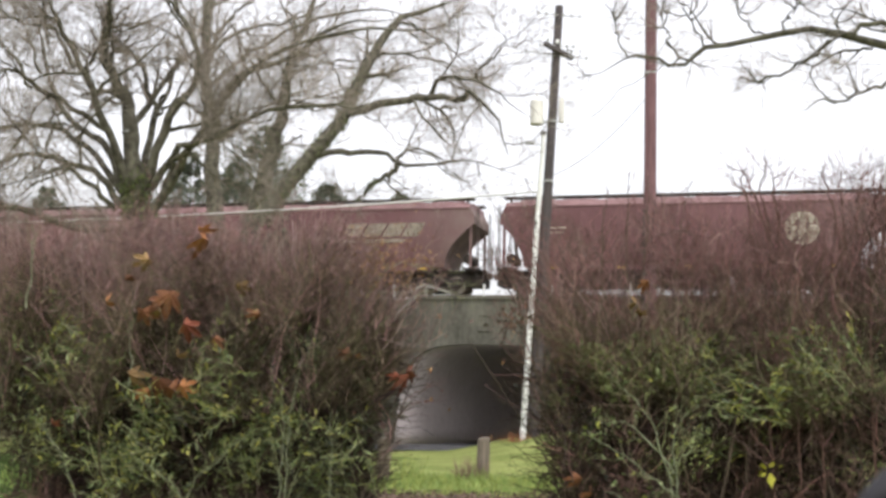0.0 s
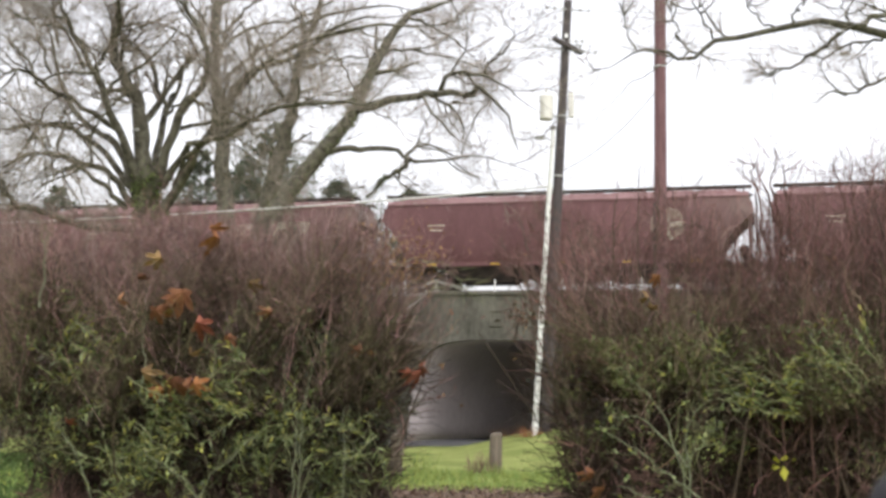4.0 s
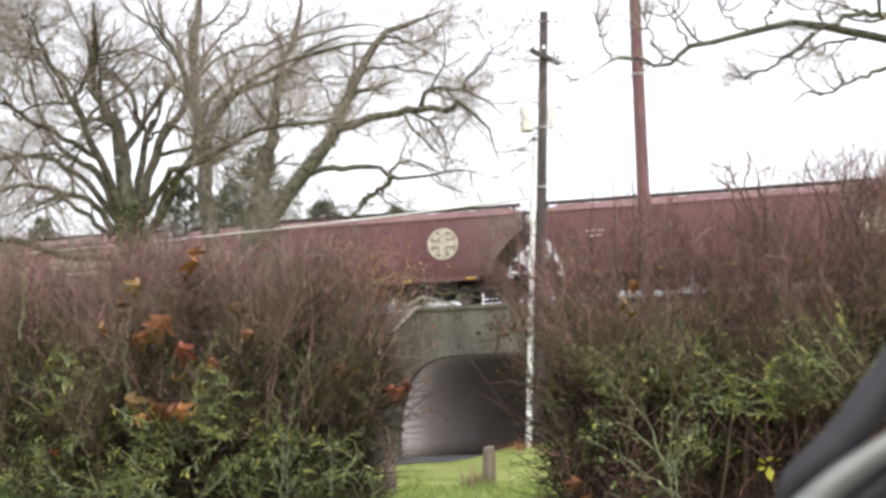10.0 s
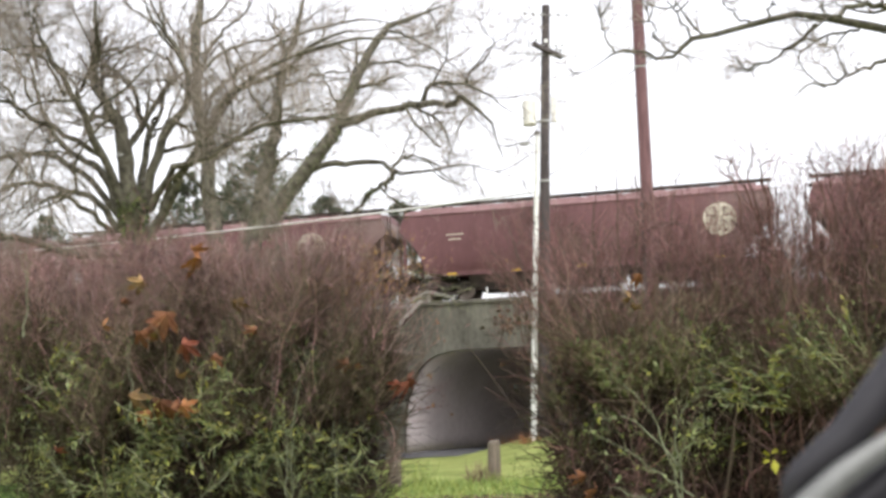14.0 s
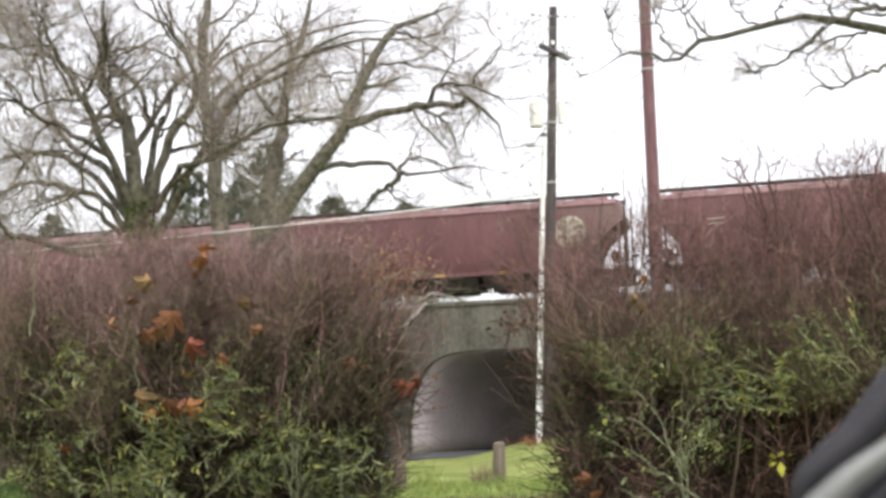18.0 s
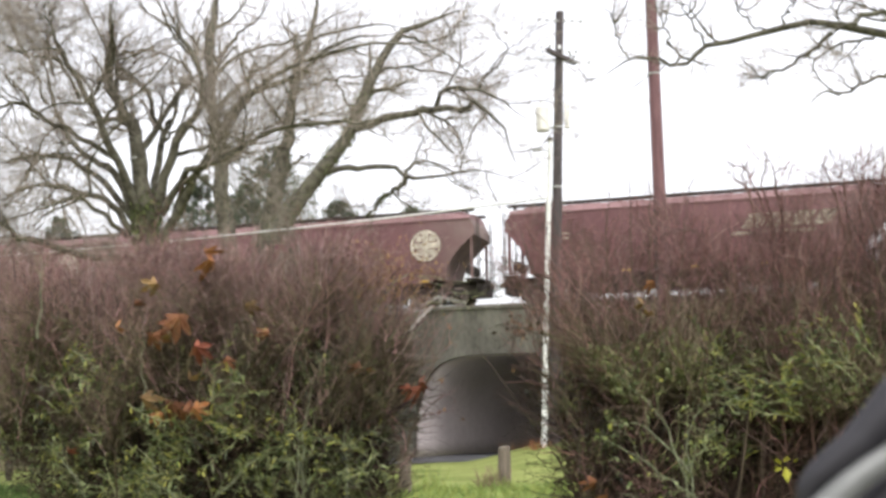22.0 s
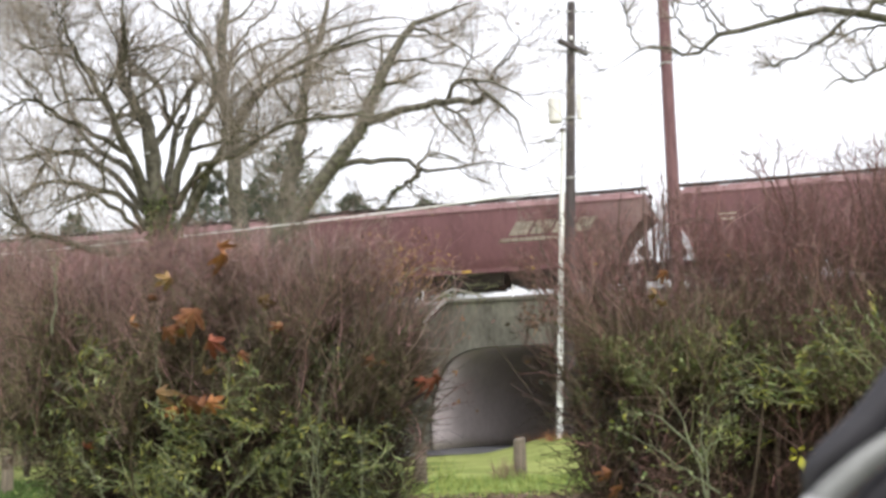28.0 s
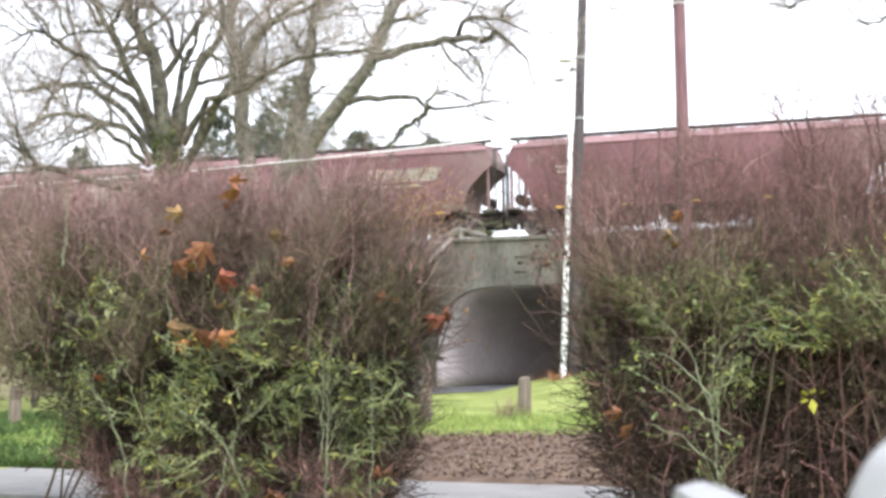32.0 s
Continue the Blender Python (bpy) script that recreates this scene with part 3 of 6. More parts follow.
# broken end of the parapet fence
fence = thing("broken_fence", "broken grey timber fence end leaning on the parapet", "fence", TRACK @ pose(-0.05, -3.1, 6.55))
part("post", boxed(-0.07, 0.07, -0.06, 0.06, 0, 0.5, 0.01), GREY_TIMBER, fence)
for x, z, turn, length in ((-0.55, 0.3, 24, 1.15), (0.58, 0.34, -17, 1.3)):
    beam = part("rail", boxed(-length / 2, length / 2, -0.13, -0.06, -0.055, 0.055, 0.008), GREY_TIMBER, fence)
    beam.matrix_basis = pose(x, 0, z, 0, -turn, 0)


def berm(s0, s1, skewed):
    """Earth bank under the track between s0 and s1."""
    prof = [(-13.0, -0.3), (-9.5, 2.0), (-5.5, 4.6), (-3.4, 6.25), (-2.7, 6.45), (2.7, 6.45), (3.6, 6.2), (8.5, 3.4), (16.0, -0.3)]
    cols = np.linspace(s0, s1, 28)
    v = []
    for i, s in enumerate(cols):
        for n, z in prof:
            j = 0 if i in (0, len(cols) - 1) else 1
            cut = max(n + 3.2, 0) * SKEW * (1 if skewed == i else 0)
            v.append((s + cut, n + j * 0.35 * math.sin(s * 0.6 + n), z + j * 0.12 * math.sin(s * 1.1 + n * 2) * (z < 6)))
    idx = np.arange(len(v)).reshape(len(cols), len(prof))
    f = np.stack([idx[:-1, :-1], idx[:-1, 1:], idx[1:, 1:], idx[1:, :-1]], -1).reshape(-1, 4)
    return np.array(v), f


for nm, (s0, s1, sk) in (("embankment_west", (-190, -3.2, 27)), ("embankment_east", (8.6, 150, 0))):
    ob = tagged(sheet(nm, *berm(s0, s1, sk), SLOPE, soft=True), "brushy grass-covered railway embankment", "embankment", kind="structure")
    ob.matrix_basis = TRACK
part("deck_slab", boxed(-3.2, 20.0, -2.7, 20.0, 5.95, 6.45), CONCRETE, underpass)

ballast = bmesh.new()
vs = [[ballast.verts.new((s, n, z)) for n, z in ((-2.6, 6.44), (-1.75, 6.68), (1.75, 6.68), (2.6, 6.44))] for s in np.linspace(-180, 145, 90)]
for a, b in zip(vs, vs[1:]):
    for i in range(3):
        ballast.faces.new((a[i], a[i + 1], b[i + 1], b[i]))
ob = tagged(part("ballast", ballast, BALLAST), "grey crushed stone track ballast", "ballast", kind="stuff")
ob.matrix_basis = TRACK
track = thing("railway_track", "steel rails on dark timber sleepers", "track", TRACK)
for side_n in (-0.75, 0.75):
    bm = boxed(-180, 145, side_n - 0.035, side_n + 0.035, 6.8, RAIL)
    box(bm, -180, 145, side_n - 0.012, side_n + 0.012, 6.71, 6.8)
    box(bm, -180, 145, side_n - 0.07, side_n + 0.07, 6.69, 6.712)
    part("rail", bm, STEEL, track)
tie = part("sleeper", boxed(-0.12, 0.12, -1.28, 1.28, -0.15, 0.0, 0.012), SLEEPER, track)
tie.matrix_basis = pose(-45, 0, 6.7)
for i in range(1, 160):
    again(tie, pose(-45 + i * 0.56, 0, 6.7), track)

road = bmesh.new()
along = Vector((-math.sin(radians(32)), -math.cos(radians(32)), 0))
turn_off = Vector((-0.055, 0.025, 0))
edge = []
for t in np.linspace(-26, 11, 27):
    c = (TRACK @ Vector((3.35, -3.2, 0))) + along * t + turn_off * max(t, 0) ** 2
    edge.append([road.verts.new((c.x + o * 0.92, c.y - o * 0.35, 0.035)) for o in (-4.4, -1.5, 1.5, 4.4)])
for a, b in zip(edge, edge[1:]):
    for i in range(3):
        road.faces.new((a[i], b[i], b[i + 1], a[i + 1]))
bmesh.ops.recalc_face_normals(road, faces=road.faces)
tagged(part("road", road, ASPHALT), "wet grey asphalt lane leading through the underpass", "road", kind="structure")


# ---- freight cars ----
PITCH, BODY = 17.84, 8.44


def end_at(z, deep=1.12):
    """How far the body reaches along the car at a height over the rail."""
    d = max(3.2 - z, 0) / 2.0
    return BODY - deep * (1 - (1 - d) ** 2) - 0.34 * max((z - 3.35) / 0.8, 0) ** 1.6


def hopper_car(lettering, label, mark_at=5.0):
    car = thing("hopper_car", label, "freight car", group="train of hopper cars")
    prof = [(1.43, 1.2), (1.52, 1.5), (1.55, 1.7), (1.57, 1.95), (1.585, 2.2), (1.59, 2.45), (1.59, 2.7), (1.587, 2.95), (1.58, 3.2), (1.56, 3.6), (1.53, 3.95)]
    bm = bmesh.new()
    fr = np.linspace(-1, 1, 25)
    for sgn in (-1, 1):
        grid = [[bm.verts.new((f * end_at(z, 1.42 if f > 0 else 1.12), sgn * w, z)) for f in fr] for w, z in prof]
        for a, b in zip(grid, grid[1:]):
            for i in range(24):
                bm.faces.new((a[i], a[i + 1], b[i + 1], b[i]))
    bmesh.ops.recalc_face_normals(bm, faces=bm.faces)
    body = smooth(part("body_side", bm, CAR_RED, car))
    for sgn in (-1, 1):
        bm = bmesh.new()
        rows = [[bm.verts.new((sgn * (end_at(z, 1.42 if sgn > 0 else 1.12) - 0.004), y, z)) for y in np.linspace(-w, w, 5)] for w, z in prof]
        for a, b in zip(rows, rows[1:]):
            for i in range(4):
                bm.faces.new((a[i], a[i + 1], b[i + 1], b[i]))
        bmesh.ops.recalc_face_normals(bm, faces=bm.faces)
        part("slope_sheet", bm, CAR_END, car, "dusty grey-brown sloping end sheet")
        part("end_sill", boxed(min(sgn * 6.2, sgn * 8.75), max(sgn * 6.2, sgn * 8.75), -0.28, 0.28, 0.85, 1.2, 0.02), UNDERFRAME, car)
        part("draft_gear", boxed(min(sgn * 7.8, sgn * 8.7), max(sgn * 7.8, sgn * 8.7), -0.7, 0.7, 0.42, 0.9, 0.04), UNDERFRAME, car)
        part("end_platform", boxed(min(sgn * 7.9, sgn * 8.6), max(sgn * 7.9, sgn * 8.6), -1.45, 1.45, 1.12, 1.2, 0.01), UNDERFRAME, car)
        part("coupler", boxed(min(sgn * 8.75, sgn * 8.99), max(sgn * 8.75, sgn * 8.99), -0.13, 0.13, 0.78, 1.06, 0.03), STEEL, car)
        for y in (-1.42, 1.42):
            part("end_post", boxed(sgn * 8.25 - 0.06, sgn * 8.25 + 0.06, y - 0.05, y + 0.05, 1.2, 3.4 if abs(y) > 1 else 3.25, 0.008), CAR_RED, car)
        for y in (-1.25, 1.25):
            ladder = rodded((sgn * 8.52, y - 0.2, 0.7), (sgn * 8.52, y - 0.2, 4.1), 0.022, 6)
            rod(ladder, (sgn * 8.52, y + 0.2, 0.7), (sgn * 8.52, y + 0.2, 4.1), 0.022, 6)
            for z in np.arange(0.8, 4.0, 0.36):
                rod(ladder, (sgn * 8.52, y - 0.2, z), (sgn * 8.52, y + 0.2, z), 0.014, 6)
            part("ladder", ladder, UNDERFRAME, car)
        bm = rodded((sgn * 8.62, -1.4, 2.1), (sgn * 8.62, 1.4, 2.1), 0.02, 6)
        for y in (-1.4, 1.4):
            rod(bm, (sgn * 8.62, y, 1.2), (sgn * 8.62, y, 2.1), 0.02, 6)
        part("hand_rail", bm, UNDERFRAME, car)
        part("brake_wheel" if sgn > 0 else "air_tank", rodded((sgn * 8.0, -0.9, 1.65), (sgn * 8.0, 0.3, 1.65), 0.24, 14), UNDERFRAME, car)
    # roof: raised side band, shallow crown, walkway and hatches
    bm = bmesh.new()
    rprof = [(-1.57, 3.93), (-1.57, 3.99), (-1.5, 4.02), (-1.36, 4.26), (-0.7, 4.36), (0, 4.38), (0.7, 4.36), (1.36, 4.26), (1.5, 4.02), (1.57, 3.99), (1.57, 3.93)]
    xs = np.linspace(-BODY + 0.24, BODY - 0.24, 13)
    grid = [[bm.verts.new((x, y, z - (0.1 if abs(x) > BODY - 0.3 and z > 4.1 else 0))) for x in xs] for y, z in rprof]
    for a, b in zip(grid, grid[1:]):
        for i in range(12):
            bm.faces.new((a[i], a[i + 1], b[i + 1], b[i]))
    for col in (0, 12):
        bm.faces.new([g[col] for g in grid])
    bmesh.ops.recalc_face_normals(bm, faces=bm.faces)
    part("roof", bm, CAR_ROOF, car, "pinkish roof with a sloped edge band, paler for skylight")
    for y in (-1.12, 1.12):
        bm = boxed(-BODY + 0.12, BODY - 0.12, y - 0.24, y + 0.24, 4.38, 4.46)
        for x in np.linspace(-8, 8, 11):
            box(bm, x - 0.03, x + 0.03, y - 0.2, y + 0.2, 4.24, 4.38)
        part("walkway", bm, UNDERFRAME, car)
    hatch = part("trough_hatch", boxed(-0.8, 0.8, -0.42, 0.42, 0, 0.1, 0.03), CAR_ROOF, car)
    hatch.matrix_basis = pose(-6.9, 0, 4.36)
    for i in range(1, 8):
        again(hatch, pose(-6.9 + i * 1.97, 0, 4.36), car)
    for y in (-1.47, 1.47):
        part("side_sill", boxed(-6.4, 6.4, y - 0.06, y + 0.06, 1.05, 1.22, 0.015), CAR_RED, car)
        stripe = part("reflector", boxed(-0.22, 0.22, -0.005, 0.005, 0, 0.09), YELLOW, car)
        stripe.matrix_basis = pose(-6.0, y * 1.047, 1.1)
        for i in range(1, 5):
            again(stripe, pose(-6.0 + i * 3.0, y * 1.047, 1.1), car)
    # hopper bays
    for x in (-3.6, 0.0, 3.6):
        bm = bmesh.new()
        r = bmesh.ops.create_cube(bm, size=1.0)
        for v in r["verts"]:
            low = v.co.z < 0
            v.co = Vector((x + v.co.x * (3.2 if low else 3.5), v.co.y * (1.9 if low else 2.8), 0.5 if low else 1.22))
        part("hopper_bay", bm, UNDERFRAME, car)
        part("outlet_gate", boxed(x - 1.3, x + 1.3, -0.9, 0.9, 0.38, 0.51, 0.02), UNDERFRAME, car)
    # trucks
    for x in (-6.5, 6.5):
        truck = part("truck", boxed(x - 0.25, x + 0.25, -1.1, 1.1, 0.45, 0.8, 0.03), UNDERFRAME, car)
        for y in (-1.0, 1.0):
            bm = boxed(x - 1.25, x + 1.25, y - 0.07, y + 0.07, 0.56, 0.74, 0.03)
            box(bm, x - 0.75, x + 0.75, y - 0.07, y + 0.07, 0.22, 0.36, 0.03)
            for dx in (-0.94, 0.94):
                box(bm, x + dx - 0.16, x + dx + 0.16, y - 0.1, y + 0.1, 0.33, 0.62, 0.03)
            for dx in (-0.2, 0.0, 0.2):
                rod(bm, (x + dx, y, 0.36), (x + dx, y, 0.56), 0.06, 10)
            part("side_frame", bm, UNDERFRAME, truck)
        part("brake_rigging", boxed(x - 1.75, x + 1.75, -0.6, 0.6, 0.42, 0.95, 0.04), UNDERFRAME, truck)
    wheelsets = []
    for x in (-7.44, -5.56, 5.56, 7.44):
        bm = rodded((0, -0.95, 0), (0, 0.95, 0), 0.08, 10)
        for y in (-0.75, 0.75):
            rod(bm, (0, y - 0.065, 0), (0, y + 0.065, 0), 0.42, 24)
            rod(bm, (0, y * 0.9 - 0.015, 0), (0, y * 0.9 + 0.015, 0), 0.45, 24)
            for q in range(4):
                a = q * math.pi / 2
                rod(bm, (0.22 * math.cos(a), y - 0.075, 0.22 * math.sin(a)), (0.22 * math.cos(a), y + 0.075, 0.22 * math.sin(a)), 0.05, 8)
        w = part("wheelset", bm, STEEL, car)
        w.matrix_basis = pose(x, 0, 0.42)
        wheelsets.append((w, x))
    # painted marks on the near side
    if lettering == "round":
        bm = bmesh.new()
        for a in range(40):
            p0, p1 = a * math.pi / 20, (a + 1) * math.pi / 20
            ring = [bm.verts.new((r * math.cos(p), -0.012, r * math.sin(p))) for r, p in ((0.6, p0), (0.73, p0), (0.73, p1), (0.6, p1))]
            bm.faces.new(ring)
        box(bm, -0.6, 0.6, -0.016, -0.004, -0.13, 0.13)
        box(bm, -0.15, 0.15, -0.015, -0.005, -0.6, 0.6)
        for a in range(4):
            x, z = (0.33 if a % 2 else -0.33), (0.33 if a > 1 else -0.33)
            box(bm, x - 0.14, x + 0.14, -0.0155, -0.0045, z - 0.14, z + 0.14)
        e = part("emblem", bm, CREAM, car, "round cream painted emblem with a cross")
        e.matrix_basis = pose(mark_at, -1.603, 2.78)
    elif lettering == "block":
        bm = bmesh.new()
        for x0, x1 in ((0.0, 0.85), (0.97, 1.85), (1.97, 2.8), (2.92, 3.7)):
            q = [bm.verts.new((x + z * 0.6, -0.012, z)) for x, z in ((x0, 0.0), (x1, 0.0), (x1, 0.62), (x0, 0.62))]
            bm.faces.new(q)
        q = [bm.verts.new((x + z * 0.6, -0.012, z)) for x, z in ((-0.3, -0.28), (3.2, -0.28), (3.2, -0.12), (-0.3, -0.12))]
        bm.faces.new(q)
        bmesh.ops.solidify(bm, geom=bm.faces, thickness=0.004)
        e = part("lettering", bm, CREAM, car, "large slanted cream painted block marks")
        e.matrix_basis = pose(2.05, -1.6, 2.66)
    for row, wide in ((0.0, 0.8), (-0.22, 0.6)):
        e = part("stencil_line", boxed(-wide / 2, wide / 2, -0.008, 0.004, row - 0.03, row + 0.03), CREAM, car, "small pale stencilled data line")
        e.matrix_basis = pose(-5.8, -1.592, 2.95)
    return car, wheelsets


TRAIN = []
# slack in the couplings: how far a car stands off its even place
SLACK = {-1: -0.15, 0: 0.07, 1: -0.2, 2: 0.24}
ROUND = "oxide-red covered hopper car with a round cream emblem"
BLOCK = "oxide-red covered hopper car with slanted cream block marks"
PLAIN = "oxide-red covered hopper car with a curved plain side"
for number, kind_of, mark_at in ((-3, "plain", 5.0), (-2, "plain", 5.0), (-1, "block", 5.0), (0, "round", 4.75), (1, "round", 6.1), (2, "block", 5.0), (3, "plain", 5.0), (4, "plain", 5.0)):
    car, wheelsets = hopper_car(kind_of, {"round": ROUND, "block": BLOCK, "plain": PLAIN}[kind_of], mark_at)
    TRAIN.append((number, SLACK.get(number, 0.0), car, wheelsets))


# ---- poles and wires ----
def pole_thing(name, label, base, top, r0, r1, material, group=""):
    t = thing(name, label, "utility pole", pose(*base), group)
    lines = curve_through([(0, 0, -0.4), tuple((Vector(top) - Vector(base)) * 0.35 + Vector((0.01, 0, 0))), tuple((Vector(top) - Vector(base)) * 0.7), tuple(Vector(top) - Vector(base))], 14)[None]
    v, f = tubes(lines, np.linspace(r0, r1, 14)[None], 16)
    sheet("shaft", v, f, material, t, soft=True)
    tip = Vector(top) - Vector(base)
    part("pole_top", rodded(tip, tip + Vector((0, 0, 0.03)), r1 * 1.02, 16), GALV, t)
    return t, tip


dark_pole, tip = pole_thing("utility_pole", "tall dark tarred wooden utility pole with angled crossarm", (3.08, 42, 0.7), (3.83, 42, 15.95), 0.2, 0.14, POLE_DARK, "roadside poles")
arm = boxed(-0.66, 0.66, -0.07, 0.07, -0.075, 0.075, 0.01)
arm_ob = part("crossarm", arm, POLE_DARK, dark_pole)
arm_ob.matrix_basis = pose(0.72, -0.22, 13.55, 0, 13, 35)
for x in (-0.55, 0.4, 0.57):
    part("insulator", rod(rodded((x, 0, 0.06), (x, 0, 0.2), 0.03, 10), (x, 0, 0.15), (x, 0, 0.24), 0.05, 10), GALV, arm_ob)
for z, reach, tilt in ((14.9, 0.78, 0.0), (13.42, 1.12, 2.0), (13.75, 0.62, -2.0)):
    bar = part("pin_bar", rodded((-reach, 0, 0), (reach, 0, 0), 0.018, 8), GALV, dark_pole, "thin metal bar carrying pin insulators")
    bar.matrix_basis = pose(0.049 * z, -0.12, z, 0, tilt, 12)
    for x in np.linspace(-reach, reach, 6):
        part("pin_insulator", rod(rodded((float(x), 0, -0.05), (float(x), 0, 0.05), 0.03, 8), (float(x), 0, 0.0), (float(x), 0, 0.06), 0.045, 8), GALV, bar)
for z, r in ((8.85, 0.195), (11.0, 0.185)):
    x = 0.75 * z / 15.25
    part("band", rodded((x, 0, z), (x, 0, z + 0.07), r, 18), GALV, dark_pole)
part("sign_tag", boxed(0.68 - 0.06, 0.68 + 0.06, -0.19, -0.17, 13.85, 13.99, 0.005), WHITE_PAINT, dark_pole)
can = rodded((0.0, 0, 10.92), (0.0, 0, 11.75), 0.24, 20)
rod(can, (0.0, 0, 11.75), (0.0, 0, 11.83), 0.25, 20, 0.12)
rod(can, (0.0, 0, 11.83), (0.0, 0, 12.05), 0.04, 10)
part("transformer", can, CAN_GREY, dark_pole, "pale grey drum transformer")
part("transformer_bracket", boxed(0.0, 0.55, -0.05, 0.05, 11.0, 11.06), GALV, dark_pole)
part("meter_box", boxed(0.78, 0.96, -0.1, 0.1, 11.0, 11.9, 0.02), CAN_GREY, dark_pole)

mast = thing("white_pole", "slim white pole with peeling dark patches on a concrete foot", "pole", pose(2.69, 41.3, 0.7))
lines = curve_through([(0, 0, -0.3), (0.2, 0, 3.6), (0.4, 0, 7.2), (0.58, 0, 10.4)], 12)[None]
v, f = tubes(lines, np.linspace(0.105, 0.075, 12)[None], 14)
sheet("shaft", v, f, WHITE_PAINT, mast, soft=True)
part("cap", rodded((0.58, 0, 10.38), (0.58, 0, 10.52), 0.1, 12), DARK_PATCH, mast)
part("lamp_arm", rodded((0.56, 0, 10.0), (0.2, -0.1, 10.1), 0.025, 8), GALV, mast)
part("lamp_head", boxed(-0.05, 0.25, -0.18, 0.0, 10.02, 10.14, 0.03), GALV, mast)
for z in np.concatenate([rng.uniform(1.2, 2.4, 4), rng.uniform(3.6, 8.0, 12)]):
    z = float(z)
    h, a = float(rng.uniform(0.05, 0.22)), float(rng.uniform(-1.2, 1.2))
    x, r = 0.055 * z, 0.105 - 0.0028 * z
    bm = bmesh.new()
    q = []
    for zz in (z, z + h):
        q.append([bm.verts.new((0.0555 * zz + (r + 0.003) * math.sin(b), -(r + 0.003) * math.cos(b), zz)) for b in np.linspace(a - 0.4, a + 0.4, 5)])
    for i in range(4):
        bm.faces.new((q[0][i], q[0][i + 1], q[1][i + 1], q[1][i]))
    part("dark_patch", bm, DARK_PATCH, mast)

red_pole, tip = pole_thing("utility_pole", "thick reddish-brown wooden utility pole with a cable down its side", (6.35, 38, 0.0), (6.45, 38, 18.5), 0.225, 0.17, POLE_RED, "roadside poles")
part("conduit", rodded((-0.2, -0.14, 0), (-0.16, -0.14, 8.0), 0.04, 8), CABLE, red_pole)
for z in (12.4,):
    part("band", rodded((0.05, 0, z), (0.05, 0, z + 0.06), 0.205, 18), GALV, red_pole)


def wire(name, label, a, b, sag, r, material):
    a, b = np.array(a, float), np.array(b, float)
    t = np.linspace(0, 1, 24)[:, None]
    p = a * (1 - t) + b * t - np.array([0, 0, 1.0]) * sag * 4 * t * (1 - t)
    v, f = tubes(p[None], np.full((1, 24), r), 5)
    return tagged(sheet(name, v, f, material, soft=True), label, "cable", "overhead wires")


wire("overhead_cable", "pale thick overhead cable slung from the dark pole", (-24.0, 38.5, 6.7), (3.45, 42, 9.25), 0.28, 0.034, CABLE_PALE)
wire("overhead_cable", "thin wire drooping between the two wooden poles", (3.55, 42, 9.75), (6.25, 38, 11.6), 0.35, 0.012, CABLE)
for z, o in ((15.6, 0.0), (14.45, -0.6), (14.1, 0.45)):
    wire("power_line", "thin grey power line on the dark pole", (-60.0, 62, z - 1.5), (3.75 + o * 0.8, 42 + o * -0.5, z), 1.0, 0.011, GALV)
    wire("power_line", "thin grey power line on the dark pole", (3.75 + o * 0.8, 42 + o * -0.5, z), (60.0, 30, z), 1.2, 0.011, GALV)


# ---- trees ----
TREES = {}


def start_tree(name, label, base, trunk, r0, r1):
    t = thing(name, label, "tree", pose(*base))
    TREES[t.name] = {"root": t, "base": np.array(base, float), "limbs": []}
    limb(t, r0, r1, *trunk, title="trunk")
    return t


def limb(tree, r0, r1, *points, title="limb", sprouts=True):
    """A main limb through the points given (world metres)."""
    rec = TREES[tree.name]
    k = 18
    p = curve_through([np.array(q) - rec["base"] for q in points], k)
    p[1:] += rng.normal(0, 0.03, (k - 1, 3))
    r = (r0 + (r1 - r0) * np.linspace(0, 1, k) ** 0.8) * (1.0 if title == "trunk" else 0.8)
    p[1:] += rng.normal(0, 0.015 + 0.1 * r[0], (k - 1, 3))
    r = r * (1 + rng.normal(0, 0.05, k))
    if title != "trunk":
        r[-5:] *= np.linspace(1, 0.3, 5)
    v, f = tubes(p[None], r[None], 9)
    sheet(title, v, f, rec.get("bark", BARK), tree, soft=True)
    if sprouts and title != "hanging_branch":
        rec["limbs"].append((p, r))


